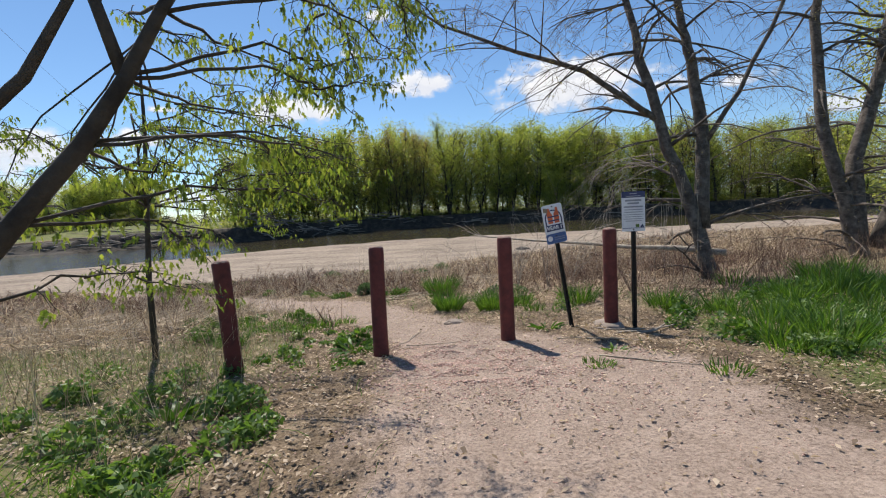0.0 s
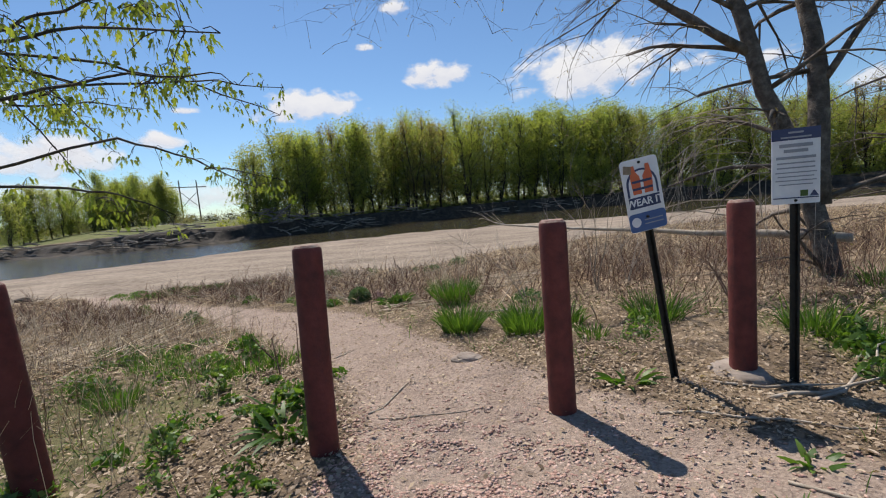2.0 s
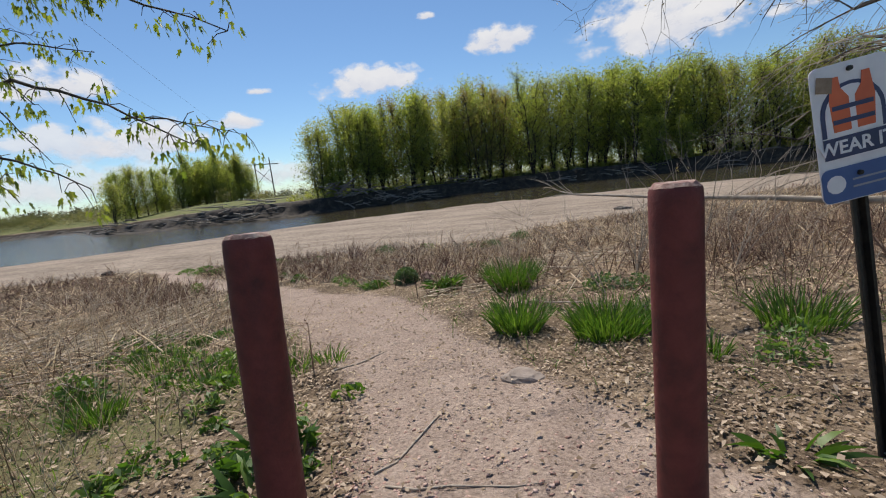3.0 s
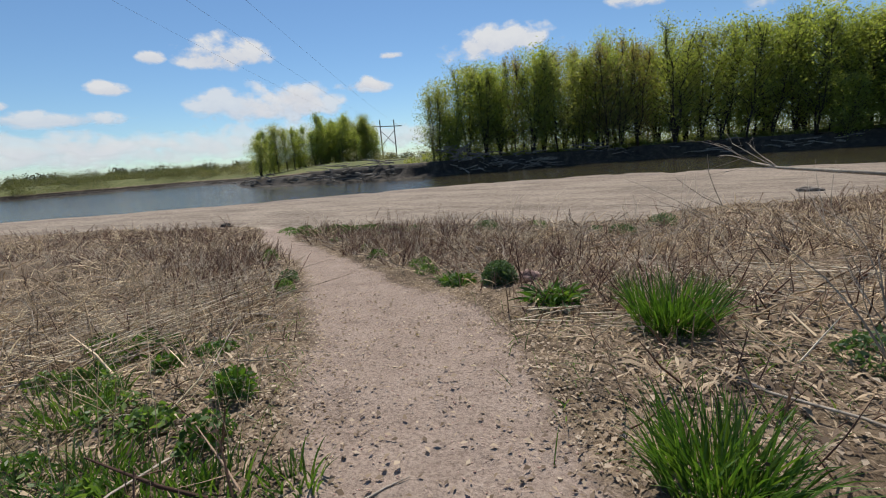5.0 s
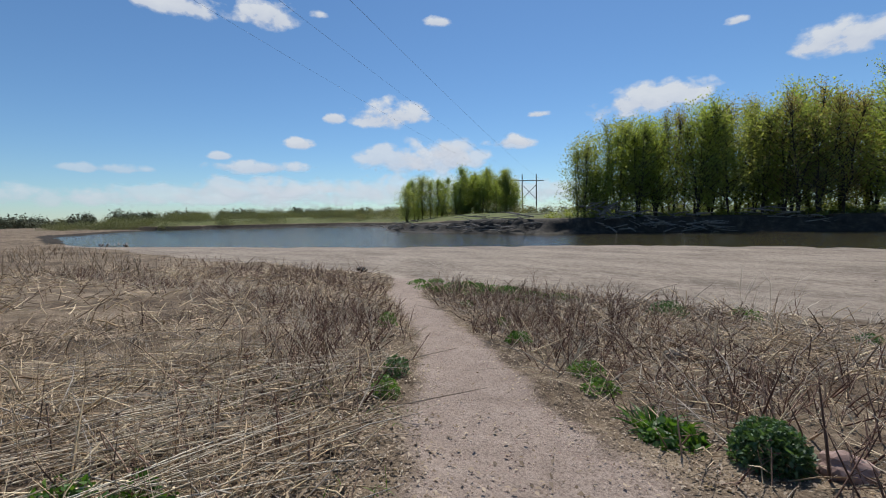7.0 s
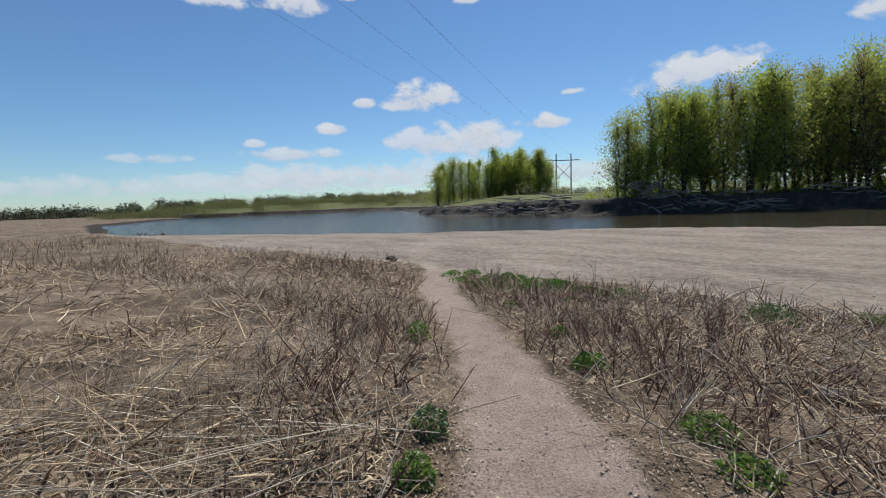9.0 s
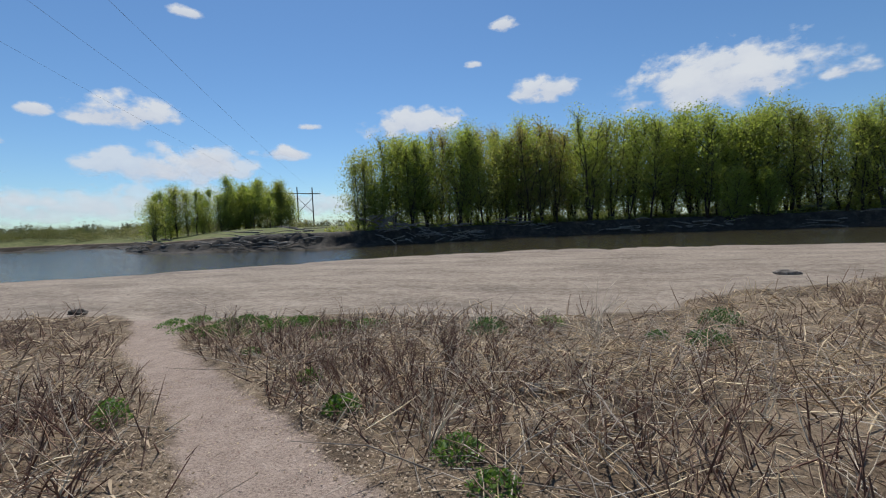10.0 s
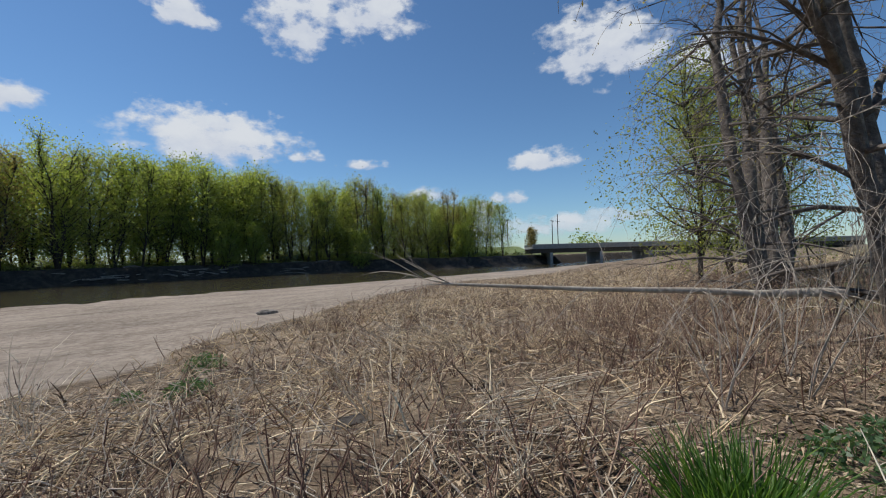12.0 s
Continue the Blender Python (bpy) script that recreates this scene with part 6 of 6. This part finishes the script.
for i in range(24):
    x, y = rg.uniform(-4.4, -1.9), rg.uniform(5.2, 7.0)
    if float(path_dist(np.array([x]), np.array([y]))[0]) < -0.15:
        leafy_weed(x, y, rg.uniform(0.1, 0.22), rg.uniform(0.08, 0.2), 150, rg.uniform(0.04, 0.07), rg.choice((M_WEED, M_BLADE)), "fresh green weeds growing through straw beside the path")
for i in range(34):
    x, y = rg.uniform(-3.9, -1.15), rg.uniform(0.6, 3.6)
    leafy_weed(x, y, rg.uniform(0.12, 0.25), rg.uniform(0.1, 0.25), 150, rg.uniform(0.05, 0.09), M_WEED, "dark green broad-leaved weeds in leaf litter")
low = scatter(16000, -6, 6, 0, 9, lambda x, y, pa, sa, gr: np.clip(gr * 1.2 + (0.12 + 0.4 * (y > 5) * (y < 9)) * smooth01(value_noise(x, y, 0.9, 21) * 2 + 0.3), 0, 1) * (1 - pa))
m = len(low)
stuff("short_grass", "short sparse green grass through the leaf litter", "grass",
      [blades(low, np.stack([NR.normal(0, 0.4, m), NR.normal(0, 0.4, m), np.ones(m)], axis=1), NR.uniform(0.05, 0.2, m), NR.uniform(0.003, 0.007, m), NR.uniform(0.1, 0.6, m), NR)], M_BLADE)
meadow = scatter(9000, -8, -1.2, -0.2, 1.6, lambda x, y, pa, sa, gr: (pa < 0.1) * 0.4)
m = len(meadow)
stuff("tall_grass", "tall shaded green grass under the young maple", "grass",
      [blades(meadow, np.stack([NR.normal(0, 0.3, m), NR.normal(0, 0.3, m), np.ones(m)], axis=1), NR.uniform(0.12, 0.34, m), NR.uniform(0.004, 0.009, m), NR.uniform(0.1, 0.6, m), NR)], M_BLADE)


# ---- loose stones, clods and sticks ----
def boulder(name, label, x, y, size, material, seed, sink=0.25):
    bm = bmesh.new()
    bmesh.ops.create_icosphere(bm, subdivisions=3, radius=1)
    for v in bm.verts:
        v.co += v.co * (noise.noise(v.co * 1.3 + Vector((seed, 0, 0))) * 0.35 + noise.noise(v.co * 4 + Vector((0, seed, 0))) * 0.1)
        v.co = Vector((v.co.x * size[0], v.co.y * size[1], v.co.z * size[2]))
    th = thing(name, label, "stone" if name == "rock" else "clod", (x, y, height(x, y) + size[2] * (1 - sink) * 0.6))
    part("lump", bm, material, th)
    return th


boulder("rock", "small pinkish rock beside the dark bush", -1.62, 10.0, (0.14, 0.1, 0.1), M_ROCK, 1)
boulder("rock", "flat pale stone in the leaf litter", 0.22, 5.55, (0.14, 0.1, 0.05), M_CONCRETE, 2)
boulder("soil_clod", "dark lump of soil among dead weeds", -5.44, 14.5, (0.17, 0.1, 0.08), M_DRIFT, 3)
boulder("soil_clod", "dark lump of soil among dead weeds", -3.3, 12.4, (0.14, 0.1, 0.07), M_DRIFT, 4)
boulder("soil_clod", "dark burrow mound in flattened weeds", -0.25, 11.9, (0.2, 0.14, 0.04), M_BARK_DARK, 5, 0.9)
boulder("soil_clod", "dark lump of turf on the sandbar's edge", 4.74, 26.5, (0.45, 0.2, 0.12), M_DRIFT, 6)
boulder("soil_clod", "dark clod at the end of the path", -17.5, 17.2, (0.35, 0.2, 0.12), M_BARK_DARK, 7)
boulder("river_snag", "dark snag lying in the water", 20.5, 66, (1.6, 0.35, 0.3), M_DRIFT, 8)


def stick(x, y, rz, length, r, lift, material, label):
    rng = random.Random(int(abs(x * 97 + y * 53)))
    th = thing("stick", label, "stick", (x, y, height(x, y)), "loose sticks", rz=rz)
    t = Tubes()
    pts = []
    for i in range(6):
        s = i / 5 - 0.5
        a = math.radians(rz)
        z = height(x + math.cos(a) * s * length, y + math.sin(a) * s * length) - th.location.z + r + lift * (s + 0.5)
        pts.append((s * length, rng.uniform(-0.04, 0.04) * length, z))
    t.add(pts, [r, r, r * 0.9, r * 0.8, r * 0.6, r * 0.3], 6)
    part("wood", t.get(), material, th, smooth=True)


for x, y, rz, L, r, lift in ((-0.35, 4.75, 75, 0.7, 0.007, 0.0), (0.0, 4.35, 5, 0.75, 0.006, 0.0), (-1.2, 6.0, 60, 0.6, 0.008, 0.0), (1.9, 3.9, -20, 1.1, 0.009, 0.0), (2.0, 3.1, -35, 0.9, 0.008, 0.0), (0.9, 7.2, -40, 1.9, 0.01, 0.2), (2.6, 4.3, 10, 1.0, 0.014, 0.05), (2.9, 4.5, 30, 1.2, 0.012, 0.1), (2.3, 4.4, -5, 0.8, 0.012, 0.02),
                             (-3.2, 6.6, 25, 1.6, 0.007, 0.05), (-3.6, 7.2, 18, 1.8, 0.006, 0.08), (-4.3, 7.4, 30, 1.5, 0.006, 0.05), (-2.9, 6.9, 35, 1.2, 0.006, 0.05), (0.9, 10.0, 8, 0.9, 0.012, 0.05), (0.2, 9.6, 40, 1.2, 0.008, 0.1), (1.4, 9.8, -30, 1.4, 0.008, 0.15), (-0.6, 10.2, 70, 1.0, 0.008, 0.15), (-5.0, 8.4, 40, 1.3, 0.006, 0.1), (-5.6, 7.4, 10, 1.4, 0.006, 0.08), (-2.6, 11.8, 120, 0.9, 0.012, 0.25)):
    stick(x, y, rz, L, r, lift, M_DEADWOOD, "pale dry stick lying on the ground")


def sapling(x, y, h, n, seed, label, material):
    rng = random.Random(seed)
    th = thing("dead_sapling", label, "dead shrub", (x, y, height(x, y)), "dead shrubs")
    ends = []
    for k in range(n):
        t = Tubes()
        a = rng.uniform(0, 6.28)
        fork(t, (0, 0, -0.05), (math.cos(a) * 0.35, math.sin(a) * 0.35, 1), h * rng.uniform(0.6, 1.0), 0.009, 2, rng, ends, 0.05, 0.4, (2, 3), 4)
        part("stem", t.get(), material, th)


sapling(1.75, 9.2, 1.7, 4, 201, "bleached dead shrub with long arching stems", M_DEADWOOD)
sapling(2.35, 8.7, 1.9, 3, 202, "bleached dead shrub with long arching stems", M_DEADWOOD)
sapling(2.9, 8.9, 1.5, 4, 203, "thin dead shrub in dry weeds", M_DEADWOOD)
sapling(1.15, 7.9, 1.35, 2, 204, "pale dead sapling beside the grass", M_DEADWOOD)
sapling(3.4, 6.8, 1.0, 5, 205, "brown dead shrub under the bare trees", M_STALK)
sapling(7.5, 8.9, 1.1, 5, 206, "brown dead shrub under the bare trees", M_STALK)
sapling(-5.4, 12.1, 0.6, 7, 207, "dark dead weed clump beside the path", M_STALK)
sapling(-5.0, 12.6, 0.65, 7, 208, "dark dead weed clump beside the path", M_STALK)
for i in range(9):
    sapling(rg.uniform(-6.6, -3.6), rg.uniform(12.2, 14.6), rg.uniform(0.4, 0.65), 6, 220 + i, "dark dead weed clump beside the path", M_DARKSTALK)
for i in range(6):
    wx, wy = rg.uniform(-9, -5.4), rg.uniform(8.8, 10.2)
    if float(path_dist(np.array([wx]), np.array([wy]))[0]) > -0.25:
        continue
    sapling(wx, wy, rg.uniform(0.35, 0.55), 5, 240 + i, "dark dead weed clump in flattened straw", M_DARKSTALK)
sapling(-6.1, 12.9, 0.55, 7, 209, "dark dead weed clump beside the path", M_STALK)
for i in range(22):
    wx, wy = rg.uniform(-9.5, 3.0), rg.uniform(8.6, 14.5)
    if float(path_dist(np.array([wx]), np.array([wy]))[0]) > -0.6:
        continue
    sapling(wx, wy, rg.uniform(0.35, 0.75), rg.randint(2, 4), 260 + i, "bleached forked dead weed in flattened straw", M_BLEACHED)
